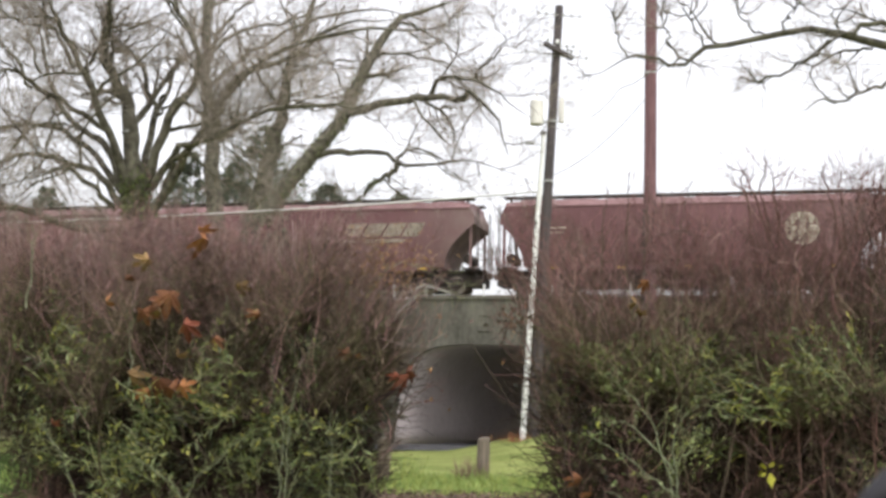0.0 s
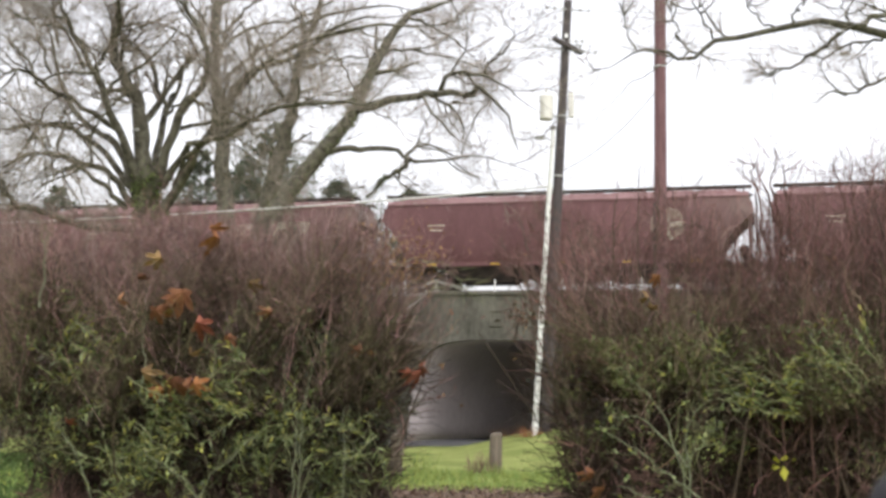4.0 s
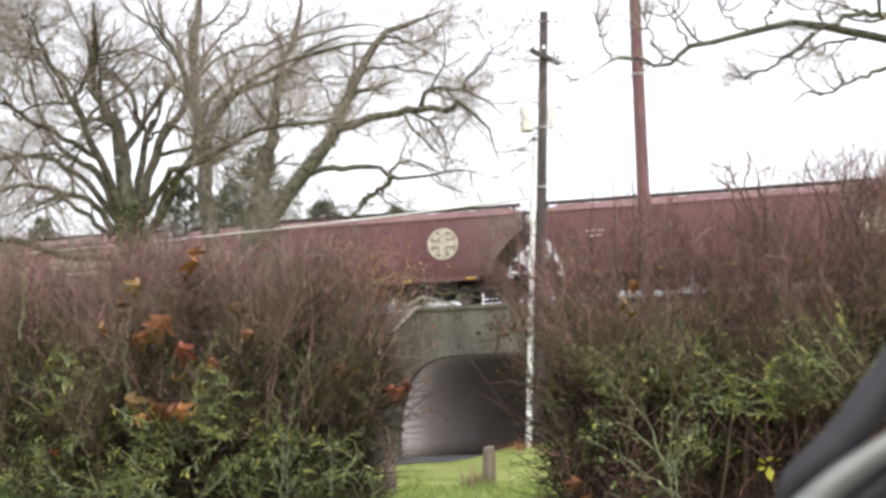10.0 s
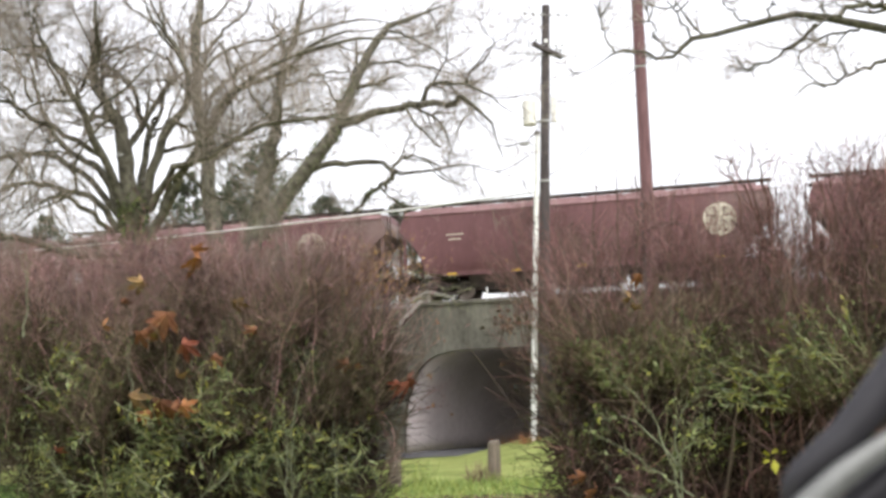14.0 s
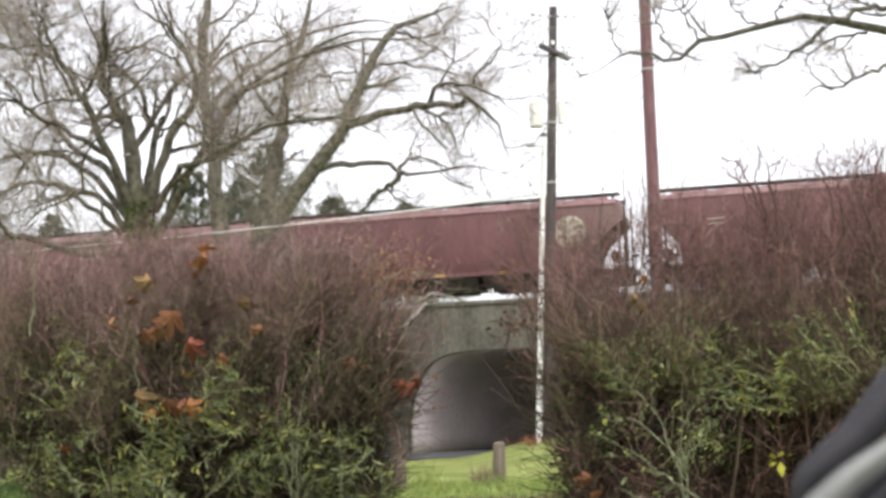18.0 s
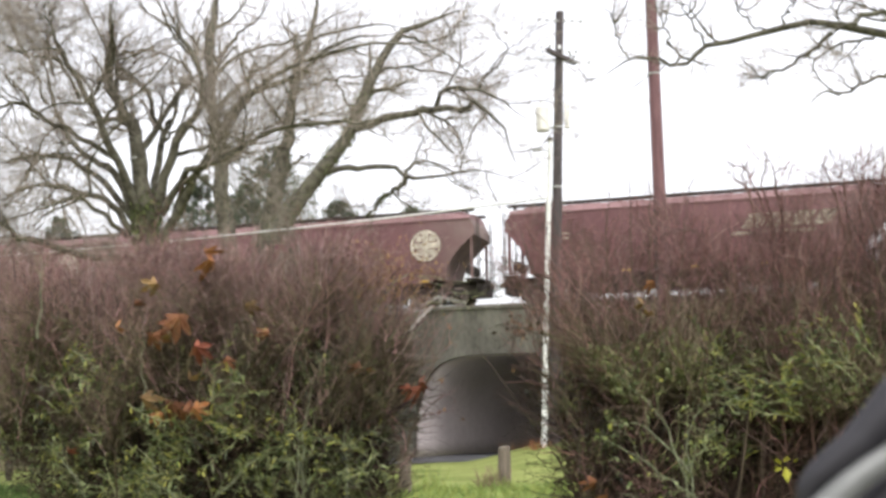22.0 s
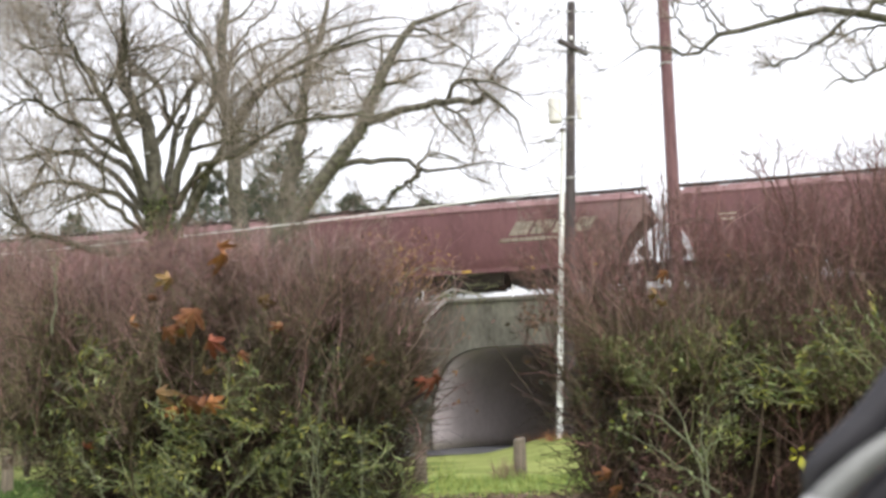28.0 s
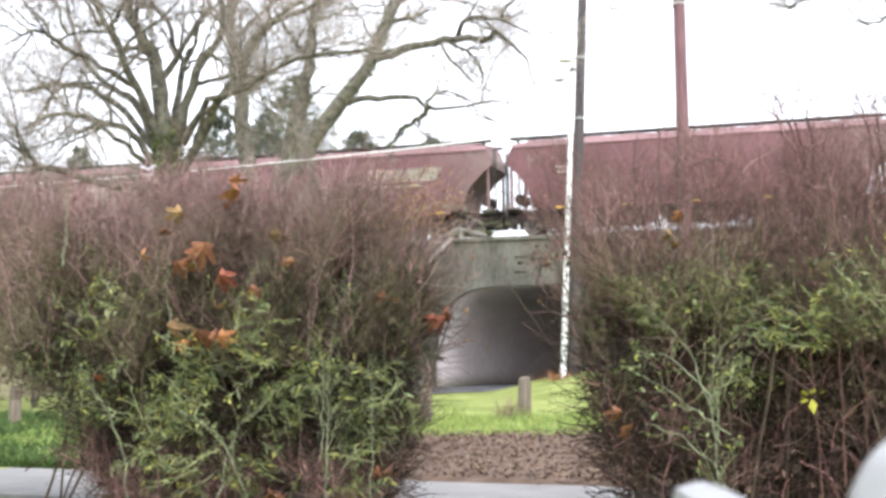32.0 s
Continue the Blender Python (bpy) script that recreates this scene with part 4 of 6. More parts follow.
def crown(tree, boughs, branches, twigs, size=1.0, lift=0.06, min_twig=0.006, sprays=3, spurs=16):
    """Boughs, branches and fine twigs on all the limbs of a tree."""
    rec = TREES[tree.name]
    p = np.stack([q for q, _ in rec["limbs"][1:]])
    r = np.stack([q for _, q in rec["limbs"][1:]])
    p1, r1 = sprout(p, r, boughs, 0, (30, 65), 0.22, 0.2, lift, 8, 0.5, 0.018, (1.2 * size, 3.6 * size))
    p2, r2 = sprout(p1, r1, branches, 0, (25, 60), 0.12, 0.2, lift, 6, 0.6, 0.009, (0.7 * size, 2.0 * size))
    p3, r3 = sprout(p2, r2, twigs, 0, (25, 60), 0.1, 0.18, lift * 0.5, 5, 0.6, min_twig, (0.4 * size, 1.2 * size))
    p4, r4 = sprout(p3, r3, sprays, 0, (25, 60), 0.15, 0.18, -0.02, 4, 0.7, min_twig * 0.75, (0.25 * size, 0.75 * size))
    for line, rad in zip(p1, r1):
        sheet("bough", *tubes(line[None], rad[None], 6), rec.get("bark", BARK), tree, soft=True)
    p5, r5 = sprout(np.concatenate([p[:, ::3], p1[:, :6]]), np.concatenate([r[:, ::3], r1[:, :6]]), spurs, 0, (40, 85), 0.1, 0.2, 0.05, 4, 0.2, min_twig, (0.06, 0.4))
    v, f = merged(tubes(p2, r2, 4), tubes(p3, r3, 3), tubes(p4, r4, 3), tubes(p5, np.minimum(r5, 0.012), 3))
    sheet("twig_crown", v, f, rec.get("twig", TREE_TWIG), tree)["kind"] = "stuff"


def ivy(tree, which, low, high, count, thick=1.3, leaf=0.1):
    """Ivy leaves round a stretch of the trunk (0) or of a limb."""
    p, r = TREES[tree.name]["limbs"][which]
    t = rng.uniform(low, high, count) * (len(p) - 1)
    i = np.minimum(t.astype(int), len(p) - 2)
    f = (t - i)[:, None]
    out = unit(rng.normal(0, 1, (count, 3)))
    at = p[i] * (1 - f) + p[i + 1] * f + out * (r[i][:, None] * rng.uniform(0.9, thick, (count, 1)) + np.abs(rng.normal(0, 0.06, (count, 1))))
    v, f = leaves(at, out + rng.normal(0, 0.5, (count, 3)) + np.array([0, 0, -0.5]), rng.uniform(0.6, 1.4, count) * leaf, 0.8)
    sheet("ivy", v, f, IVY_LEAF, tree, "dark green ivy leaves")["kind"] = "stuff"


maple = start_tree("maple_tree", "big bare spreading tree with mossy limbs and ivy", (-9.3, 36, 0), ((-9.3, 36, -0.2), (-9.25, 36, 2.5), (-9.3, 36, 5.5), (-9.35, 36, 7.2), (-9.4, 36, 8.4)), 0.46, 0.28)
limb(maple, 0.36, 0.1, (-9.36, 36.00, 7.85), (-9.54, 36.00, 9.25), (-9.72, 36.00, 10.14), (-9.91, 36.00, 10.85), (-10.35, 36.00, 11.49), (-10.62, 36.00, 12.30), (-10.50, 36.00, 13.29), (-10.57, 36.00, 14.65))
limb(maple, 0.2, 0.06, (-9.44, 36.00, 7.34), (-9.85, 35.57, 8.83), (-10.25, 35.14, 9.78), (-10.56, 34.71, 10.72), (-10.69, 34.29, 11.12), (-11.15, 33.86, 12.03), (-11.43, 33.43, 12.74), (-11.63, 33.00, 13.61))
limb(maple, 0.12, 0.04, (-10.24, 36.00, 9.62), (-11.38, 35.20, 10.26), (-12.13, 34.40, 10.68), (-12.42, 33.60, 10.81), (-12.60, 32.80, 10.52), (-13.00, 32.00, 10.64))
limb(maple, 0.17, 0.05, (-9.61, 36.00, 7.34), (-10.46, 36.50, 9.29), (-11.23, 37.00, 9.78), (-12.11, 37.50, 10.55), (-12.85, 38.00, 11.81), (-13.42, 38.50, 13.20), (-14.09, 39.00, 14.54))
limb(maple, 0.15, 0.04, (-9.70, 36.00, 7.69), (-10.77, 36.67, 8.89), (-11.96, 37.33, 9.87), (-13.09, 38.00, 10.28), (-13.97, 38.67, 10.40), (-15.06, 39.33, 10.39), (-16.09, 40.00, 10.66))
limb(maple, 0.15, 0.04, (-9.78, 36.00, 7.35), (-10.29, 35.67, 8.17), (-10.96, 35.33, 8.47), (-11.70, 35.00, 8.68), (-12.42, 34.67, 8.63), (-13.11, 34.33, 8.17), (-13.63, 34.00, 7.96))
limb(maple, 0.17, 0.06, (-9.68, 36.00, 6.65), (-10.95, 35.40, 6.61), (-12.43, 34.80, 6.98), (-12.63, 34.20, 7.04), (-12.82, 33.60, 7.34), (-13.31, 33.00, 7.77))
limb(maple, 0.12, 0.03, (-9.95, 36.00, 7.26), (-10.26, 35.00, 7.71), (-10.87, 34.00, 8.13), (-11.10, 33.00, 7.71), (-11.21, 32.00, 6.92))
limb(maple, 0.1601, 0.06, (-9.18, 36.00, 7.68), (-9.15, 36.33, 8.96), (-9.11, 36.67, 10.28), (-9.38, 37.00, 11.09), (-9.74, 37.33, 12.11), (-10.48, 37.67, 12.87), (-10.99, 38.00, 13.32), sprouts=False)
limb(maple, 0.22, 0.05, (-9.10, 36.00, 7.85), (-8.70, 35.71, 9.26), (-8.13, 35.43, 10.40), (-7.56, 35.14, 10.92), (-7.58, 34.86, 11.88), (-7.86, 34.57, 12.67), (-8.38, 34.29, 13.28), (-8.98, 34.00, 13.54))
limb(maple, 0.0801, 0.03, (-8.88, 36.00, 10.20), (-8.69, 36.33, 11.08), (-8.50, 36.67, 11.89), (-8.14, 37.00, 12.70), sprouts=False)
limb(maple, 0.2, 0.02, (-8.92, 36.00, 7.15), (-7.95, 35.43, 8.57), (-7.15, 34.86, 9.63), (-6.26, 34.29, 10.74), (-4.85, 33.71, 11.64), (-2.85, 33.14, 12.08), (-1.23, 32.57, 11.93), (0.03, 32.00, 11.95))
limb(maple, 0.12, 0.03, (-8.52, 36.00, 7.90), (-7.99, 35.25, 8.71), (-7.16, 34.50, 9.13), (-6.17, 33.75, 9.35), (-4.44, 33.00, 9.56))
limb(maple, 0.08, 0.03, (-8.60, 36.00, 9.71), (-7.54, 36.75, 10.16), (-6.85, 37.50, 10.50), (-5.14, 38.25, 11.49), (-3.74, 39.00, 12.22))
limb(maple, 0.1, 0.03, (-11.11, 36.00, 11.51), (-10.75, 35.40, 11.75), (-10.31, 34.80, 12.07), (-9.93, 34.20, 12.46), (-9.81, 33.60, 13.06), (-9.69, 33.00, 13.82))
limb(maple, 0.0901, 0.03, (-8.92, 36.00, 10.20), (-8.66, 36.43, 10.95), (-8.66, 36.86, 11.82), (-8.39, 37.29, 12.49), (-8.79, 37.71, 13.18), (-9.86, 38.14, 13.71), (-10.65, 38.57, 13.64), (-11.74, 39.00, 12.79), sprouts=False)
limb(maple, 0.0701, 0.03, (-8.87, 36.00, 10.15), (-8.54, 36.67, 10.86), (-8.23, 37.33, 12.03), (-7.90, 38.00, 12.90), sprouts=False)
limb(maple, 0.07, 0.02, (-12.47, 36.00, 11.41), (-13.03, 36.50, 12.51), (-13.70, 37.00, 13.64), (-14.30, 37.50, 14.90), (-14.70, 38.00, 15.89))
limb(maple, 0.07, 0.02, (-12.31, 36.00, 12.34), (-12.16, 35.00, 13.14), (-11.66, 34.00, 13.52), (-11.08, 33.00, 13.86))
limb(maple, 0.07, 0.02, (-12.73, 36.00, 10.95), (-13.67, 37.00, 12.19), (-14.63, 38.00, 13.09), (-15.82, 39.00, 13.82))
limb(maple, 0.08, 0.02, (-11.47, 36.00, 11.57), (-11.76, 35.60, 12.30), (-12.13, 35.20, 12.56), (-12.70, 34.80, 12.55), (-13.26, 34.40, 12.80), (-13.64, 34.00, 12.86))
limb(maple, 0.15, 0.04, (-8.90, 36.00, 7.92), (-8.12, 35.29, 8.92), (-7.35, 34.57, 9.07), (-6.52, 33.86, 9.07), (-5.64, 33.14, 9.44), (-4.31, 32.43, 9.65), (-2.77, 31.71, 9.50), (-1.78, 31.00, 9.38))
limb(maple, 0.07, 0.02, (-8.55, 36.00, 9.75), (-7.41, 35.25, 9.76), (-6.39, 34.50, 9.60), (-5.57, 33.75, 9.74), (-4.70, 33.00, 10.14))
crown(maple, 9, 8, 6, sprays=2, min_twig=0.0054)
part("strap", rodded((-0.38, -0.10, 9.59), (-0.39, -0.10, 9.65), 0.19, 14), GALV, maple, "pale strap tied round a limb")
ivy(maple, 0, 0.55, 1.0, 1800, 1.35)
ivy(maple, 0, 0.05, 0.6, 1200, 1.2)
ash = start_tree("ash_tree", "tall straight bare tree behind the hedge", (-8.3, 44, 0), ((-8.3, 44, -0.2), (-8.25, 44, 3), (-8.3, 44, 6), (-8.25, 44, 7.6)), 0.4, 0.31)
limb(ash, 0.47, 0.16, (-8.26, 44.00, 7.08), (-8.57, 44.00, 8.79), (-8.67, 44.00, 10.27), (-8.84, 44.00, 11.76), (-8.97, 44.00, 12.73), (-9.08, 44.00, 14.13), (-9.06, 44.00, 16.09), (-8.92, 44.00, 17.41), (-8.85, 44.00, 18.5))
limb(ash, 0.1, 0.03, (-8.61, 44.00, 11.94), (-7.99, 44.50, 13.56), (-6.56, 45.00, 14.97), (-5.10, 45.50, 15.64), (-2.94, 46.00, 16.18))
limb(ash, 0.09, 0.03, (-8.82, 44.00, 14.53), (-9.22, 43.33, 15.21), (-9.90, 42.67, 16.09), (-10.16, 42.00, 17.13))
limb(ash, 0.09, 0.03, (-8.90, 44.00, 15.19), (-8.22, 44.67, 16.26), (-7.46, 45.33, 17.36), (-7.12, 46.00, 18.96))
limb(ash, 0.2, 0.06, (-8.70, 44.00, 11.51), (-8.45, 43.57, 12.53), (-7.88, 43.14, 13.18), (-7.26, 42.71, 13.49), (-5.61, 42.29, 13.98), (-4.68, 41.86, 14.70), (-3.58, 41.43, 14.97), (-1.99, 41.00, 15.00))
limb(ash, 0.13, 0.05, (-8.97, 44.00, 12.98), (-8.56, 44.43, 13.77), (-7.85, 44.86, 14.62), (-7.13, 45.29, 15.31), (-6.06, 45.71, 16.18), (-4.34, 46.14, 16.87), (-2.84, 46.57, 17.21), (-1.80, 47.00, 17.14))
limb(ash, 0.1, 0.04, (-8.98, 44.00, 14.58), (-8.22, 44.40, 15.36), (-7.50, 44.80, 15.82), (-5.99, 45.20, 16.31), (-4.86, 45.60, 17.18), (-3.73, 46.00, 17.89))
crown(ash, 4, 6, 4, sprays=2, min_twig=0.006)
elm = start_tree("elm_tree", "bare forked tree with ivy round its foot", (-7.9, 46, 0), ((-7.9, 46, -0.2), (-7.8, 46, 3), (-7.8, 46, 6), (-7.5, 46, 8)), 0.5, 0.33)
limb(elm, 0.5, 0.1, (-7.6, 46.00, 7.6), (-7.24, 46.00, 9.63), (-6.93, 46.00, 10.83), (-6.64, 46.00, 11.94), (-6.59, 46.00, 12.83), (-6.46, 46.00, 13.95), (-6.27, 46.00, 15.08), (-5.74, 46.00, 16.32), (-5.43, 46.00, 18.03), (-5.38, 46.00, 18.91))
limb(elm, 0.12, 0.04, (-6.79, 46.00, 11.01), (-6.37, 46.50, 11.66), (-5.77, 47.00, 12.20))
limb(elm, 0.12, 0.03, (-6.60, 46.00, 13.01), (-7.22, 45.00, 13.89), (-7.26, 44.00, 14.70), (-7.71, 43.00, 15.70))
limb(elm, 0.1, 0.03, (-6.27, 46.00, 14.35), (-5.28, 47.00, 15.06), (-4.01, 48.00, 15.54), (-2.70, 49.00, 15.55))
limb(elm, 0.09, 0.03, (-6.64, 46.00, 12.79), (-5.55, 45.33, 12.99), (-4.40, 44.67, 12.73), (-3.71, 44.00, 12.60))
crown(elm, 3, 6, 4, sprays=2, min_twig=0.006)
ivy(elm, 1, 0.0, 0.35, 800, 1.1, 0.06)
leaning = start_tree("leaning_tree", "leaning bare tree with a long low drooping bough", (-7.2, 44, 0), ((-7.2, 44, -0.2), (-7.0, 44, 3), (-6.7, 44, 6), (-6.2, 44, 8)), 0.55, 0.42)
limb(leaning, 0.46, 0.08, (-6.85, 44.00, 8.3), (-5.94, 44.00, 9.5), (-4.94, 44.00, 10.75), (-4.0, 44.00, 12.03), (-3.62, 44.00, 12.91), (-3.27, 44.00, 13.94), (-2.64, 44.00, 15.1), (-2.1, 44.00, 15.91), (-1.46, 44.00, 16.29), (-0.28, 44.00, 16.63), (0.30, 44.00, 16.78))
limb(leaning, 0.22, 0.06, (-3.9, 44.00, 12.35), (-2.52, 43.50, 12.62), (-1.41, 43.00, 12.68), (-0.65, 42.50, 12.70), (0.43, 42.00, 12.47), (0.53, 41.50, 12.59), (1.01, 41.00, 12.23), (1.58, 40.50, 11.38), (2.07, 40.00, 10.02))
limb(leaning, 0.13, 0.03, (-0.73, 44.00, 13.07), (-0.57, 43.33, 13.36), (-0.32, 42.67, 13.41), (0.11, 42.00, 13.30), (0.83, 41.33, 13.03), (1.72, 40.67, 12.30), (2.71, 40.00, 11.33))
limb(leaning, 0.09, 0.02, (0.83, 44.00, 13.78), (0.99, 43.25, 13.90), (1.30, 42.50, 13.96), (1.71, 41.75, 14.16), (1.96, 41.00, 14.56))
limb(leaning, 0.09, 0.03, (-3.18, 44.00, 14.47), (-2.65, 44.40, 14.71), (-1.66, 44.80, 14.89), (-0.54, 45.20, 14.80), (0.36, 45.60, 14.63), (1.27, 46.00, 14.27))
limb(leaning, 0.19, 0.03, (-4.95, 44.00, 10.7), (-4.45, 44.15, 10.9), (-3.71, 44.38, 10.95), (-3.18, 44.75, 11.07), (-2.42, 45.12, 11.13), (-1.89, 45.50, 10.85), (-0.77, 45.88, 10.82), (0.27, 46.25, 11.12), (1.31, 46.62, 11.17), (3.39, 47.00, 10.54))
limb(leaning, 0.1, 0.02, (-1.88, 44.00, 10.57), (-1.67, 44.40, 11.02), (-1.46, 44.80, 11.23), (-1.08, 45.20, 11.34), (-0.19, 45.60, 11.06), (0.72, 46.00, 11.00))
limb(leaning, 0.13, 0.06, (-1.77, 44.00, 10.52), (-2.13, 44.50, 10.23), (-2.55, 45.00, 10.09), (-2.92, 45.50, 10.02), (-3.42, 46.00, 9.43))
limb(leaning, 0.08, 0.03, (-2.05, 44.00, 15.92), (-1.09, 45.33, 16.03), (-0.08, 46.67, 15.82), (0.86, 48.00, 15.34))
limb(leaning, 0.08, 0.03, (-3.65, 44.00, 12.72), (-4.86, 45.00, 12.89), (-6.12, 46.00, 13.24), (-7.43, 47.00, 13.23))
limb(leaning, 0.07, 0.02, (-3.65, 44.00, 12.50), (-4.02, 43.33, 13.34), (-4.59, 42.67, 14.28), (-5.04, 42.00, 14.86))
crown(leaning, 5, 7, 5, sprays=2, min_twig=0.0075)
ivy(leaning, 1, 0.0, 0.5, 1800, 1.1, 0.07)
ivy(leaning, 8, 0.5, 1.0, 350, 1.1, 0.05)


def sapling(x, y, height, lean):
    """A thin many-stemmed bare sapling between the big trees."""
    t = start_tree("bare_sapling", "thin bare sapling between the big trees", (x, y, 0), ((x, y, -0.2), (x + lean * 0.3, y, height * 0.35), (x + lean * 0.6, y, height * 0.7)), 0.09, 0.05)
    for k in range(5):
        a, b = rng.normal(0, 0.7, 2)
        limb(t, 0.05, 0.015, (x + lean * 0.2, y, height * rng.uniform(0.15, 0.4)), (x + lean * 0.5 + a, y + b * 0.5, height * 0.65), (x + lean + 1.6 * a, y + b, height * rng.uniform(0.85, 1.05)))
    crown(t, 5, 6, 4, 0.55, 0.08, 0.005, 2)
    t["group"] = "saplings between the trees"


for x, y, height, lean in ((-13.6, 40, 9.0, -0.6), (-11.2, 41, 8.6, 0.5), (-9.0, 40, 8.4, 0.4), (-6.9, 41, 8.6, 0.6), (-15.6, 42, 8.6, 0.3), (-12.4, 47, 10.6, 0.4)):
    sapling(x, y, height, lean)


def scrub(x, y, height, spread, label="reddish-brown twiggy bush beside the underpass"):
    """A reddish twiggy bush of many forked stems beside the underpass."""
    z = float(land(x, y))
    t = start_tree("scrub_bush", label, (x, y, z), ((x, y, z - 0.2), (x, y, z + 0.8), (x, y, z + 1.4)), 0.1, 0.08)
    TREES[t.name]["twig"] = DARK_RED_TWIG
    TREES[t.name]["bark"] = BARK_IVY
    for k in np.linspace(-1, 1, 9):
        a = spread * float(k)
        limb(t, 0.055, 0.014, (x, y, z + 0.6), (x + 0.45 * a, y + rng.normal(0, 0.3), z + height * 0.55), (x + a + rng.normal(0, 0.2), y + rng.normal(0, 0.5), z + height * (1 - 0.22 * abs(k)) * rng.uniform(0.85, 1.0)))
    crown(t, 6, 6, 5, 0.5, 0.06, 0.005, 2, 6)
    t["category"] = "bush"


scrub(3.4, 43.5, 8.9, 2.2)
for x, y, height in ((-11.4, 38.6, 3.4), (-14.0, 37.8, 3.8), (-16.8, 38.4, 3.6)):
    scrub(x, y, height, 2.0, "dark brown twiggy undergrowth at the embankment's foot")
roadside = start_tree("roadside_tree", "bare tree reaching lichened branches over the poles", (15.2, 25, 0), ((15.2, 25, -0.2), (15.0, 25, 3), (14.2, 25, 6.5), (12.4, 25, 8.6), (10.6, 25, 9.0)), 0.4, 0.16)
TREES[roadside.name]["bark"] = BARK_IVY
limb(roadside, 0.135, 0.02, (11.41, 25.00, 8.76), (9.54, 25.00, 9.27), (8.88, 25.00, 9.50), (8.24, 25.00, 9.58), (7.44, 25.00, 9.70), (6.62, 25.00, 9.56), (5.96, 25.00, 9.38), (5.31, 25.00, 9.31), (4.97, 25.00, 9.00), (4.71, 25.00, 8.84), (4.32, 25.00, 8.93), (3.68, 25.00, 9.08), (3.34, 25.00, 8.80), (2.60, 25.00, 8.47))
limb(roadside, 0.12, 0.03, (11.49, 25.00, 9.68), (9.48, 24.75, 9.74), (8.73, 24.50, 9.71), (8.07, 24.25, 9.38), (7.59, 24.00, 9.17))
limb(roadside, 0.06, 0.025, (7.99, 25.00, 9.49), (7.71, 25.50, 9.28), (7.42, 26.00, 9.10), (6.95, 26.50, 9.03), (6.61, 27.00, 9.24))
limb(roadside, 0.06, 0.02, (11.45, 25.00, 9.26), (9.34, 24.60, 8.58), (8.68, 24.20, 8.28), (7.90, 23.80, 7.91), (7.24, 23.40, 7.73), (6.66, 23.00, 7.44))
limb(roadside, 0.05, 0.012, (9.20, 25.00, 9.41), (8.79, 25.25, 9.40), (8.21, 25.50, 9.35), (7.85, 25.75, 9.01), (7.64, 26.00, 8.62))
limb(roadside, 0.03, 0.012, (3.68, 25.00, 9.08), (3.60, 25.25, 9.37), (3.53, 25.50, 9.75), (3.46, 25.75, 10.27), (3.43, 26.00, 10.88))
limb(roadside, 0.035, 0.012, (4.97, 25.00, 9.00), (4.70, 25.25, 9.29), (4.60, 25.50, 9.72), (4.51, 25.75, 10.32), (4.49, 26.00, 10.85))
limb(roadside, 0.03, 0.012, (5.31, 25.00, 9.32), (5.02, 24.67, 9.68), (4.81, 24.33, 9.82), (4.61, 24.00, 10.11))
limb(roadside, 0.03, 0.012, (6.62, 25.00, 9.56), (6.39, 25.33, 9.86), (6.24, 25.67, 10.33), (6.22, 26.00, 10.79))
limb(roadside, 0.03, 0.012, (6.94, 25.00, 9.61), (6.95, 24.67, 9.79), (7.03, 24.33, 9.91), (7.03, 24.00, 10.12))
limb(roadside, 0.035, 0.012, (8.32, 25.00, 9.61), (8.25, 25.33, 9.98), (8.25, 25.67, 10.35), (8.30, 26.00, 10.82))
limb(roadside, 0.014, 0.006, (4.47, 25.00, 8.89), (3.98, 25.00, 8.61), (3.56, 25.00, 8.32), (3.14, 25.00, 7.89), (2.84, 25.00, 7.53), (2.87, 25.00, 7.27), title="hanging_branch")
limb(roadside, 0.01, 0.005, (6.56, 25.00, 8.61), (6.54, 25.00, 8.16), (6.47, 25.00, 7.58), (6.37, 25.00, 6.93), title="hanging_branch")
crown(roadside, 5, 5, 4, 0.42, 0.1, 0.0035, 2)


def fir(base, height, width, label):
    t = thing("fir_tree", label, "conifer", pose(*base), "firs behind the trees")
    part("trunk", rodded((0, 0, -0.2), (0, 0, height * 0.97), 0.22, 9, 0.02), BARK, t)
    n = 180
    z = height - 9.0 * rng.uniform(0.0, 1.0, n) ** 1.1
    a = rng.uniform(0, 2 * math.pi, n)
    way = np.stack([np.cos(a), np.sin(a), rng.normal(0.3, 0.2, n)], 1)
    length = width * 0.13 * (height - z) * rng.uniform(0.3, 1.3, n) + 0.3
    p = grow(np.stack([0 * z, 0 * z, z], 1), way, length, 6, 0.1, 0.02)
    v, f = tubes(p, np.full((n, 6), 0.02), 3)
    sheet("branch_frame", v, f, BARK, t)["kind"] = "stuff"
    p2, r2 = sprout(p, np.full((n, 6), 0.02), 7, 0.4, (25, 50), 0.2, 0.1, 0.04, 5, 0.6, 0.012)
    m = 15000
    i = rng.integers(0, len(p2), m)
    k = rng.uniform(0.1, 1, m) * 4
    j = np.minimum(k.astype(int), 3)
    g = (k - j)[:, None]
    at = p2[i, j] * (1 - g) + p2[i, j + 1] * g
    v, f = leaves(at, unit(p2[i, j + 1] - p2[i, j]) + rng.normal(0, 0.35, (m, 3)), rng.uniform(0.14, 0.36, m), 0.17, 0.0)
    sheet("needle_foliage", v, f, NEEDLE, t)["kind"] = "stuff"


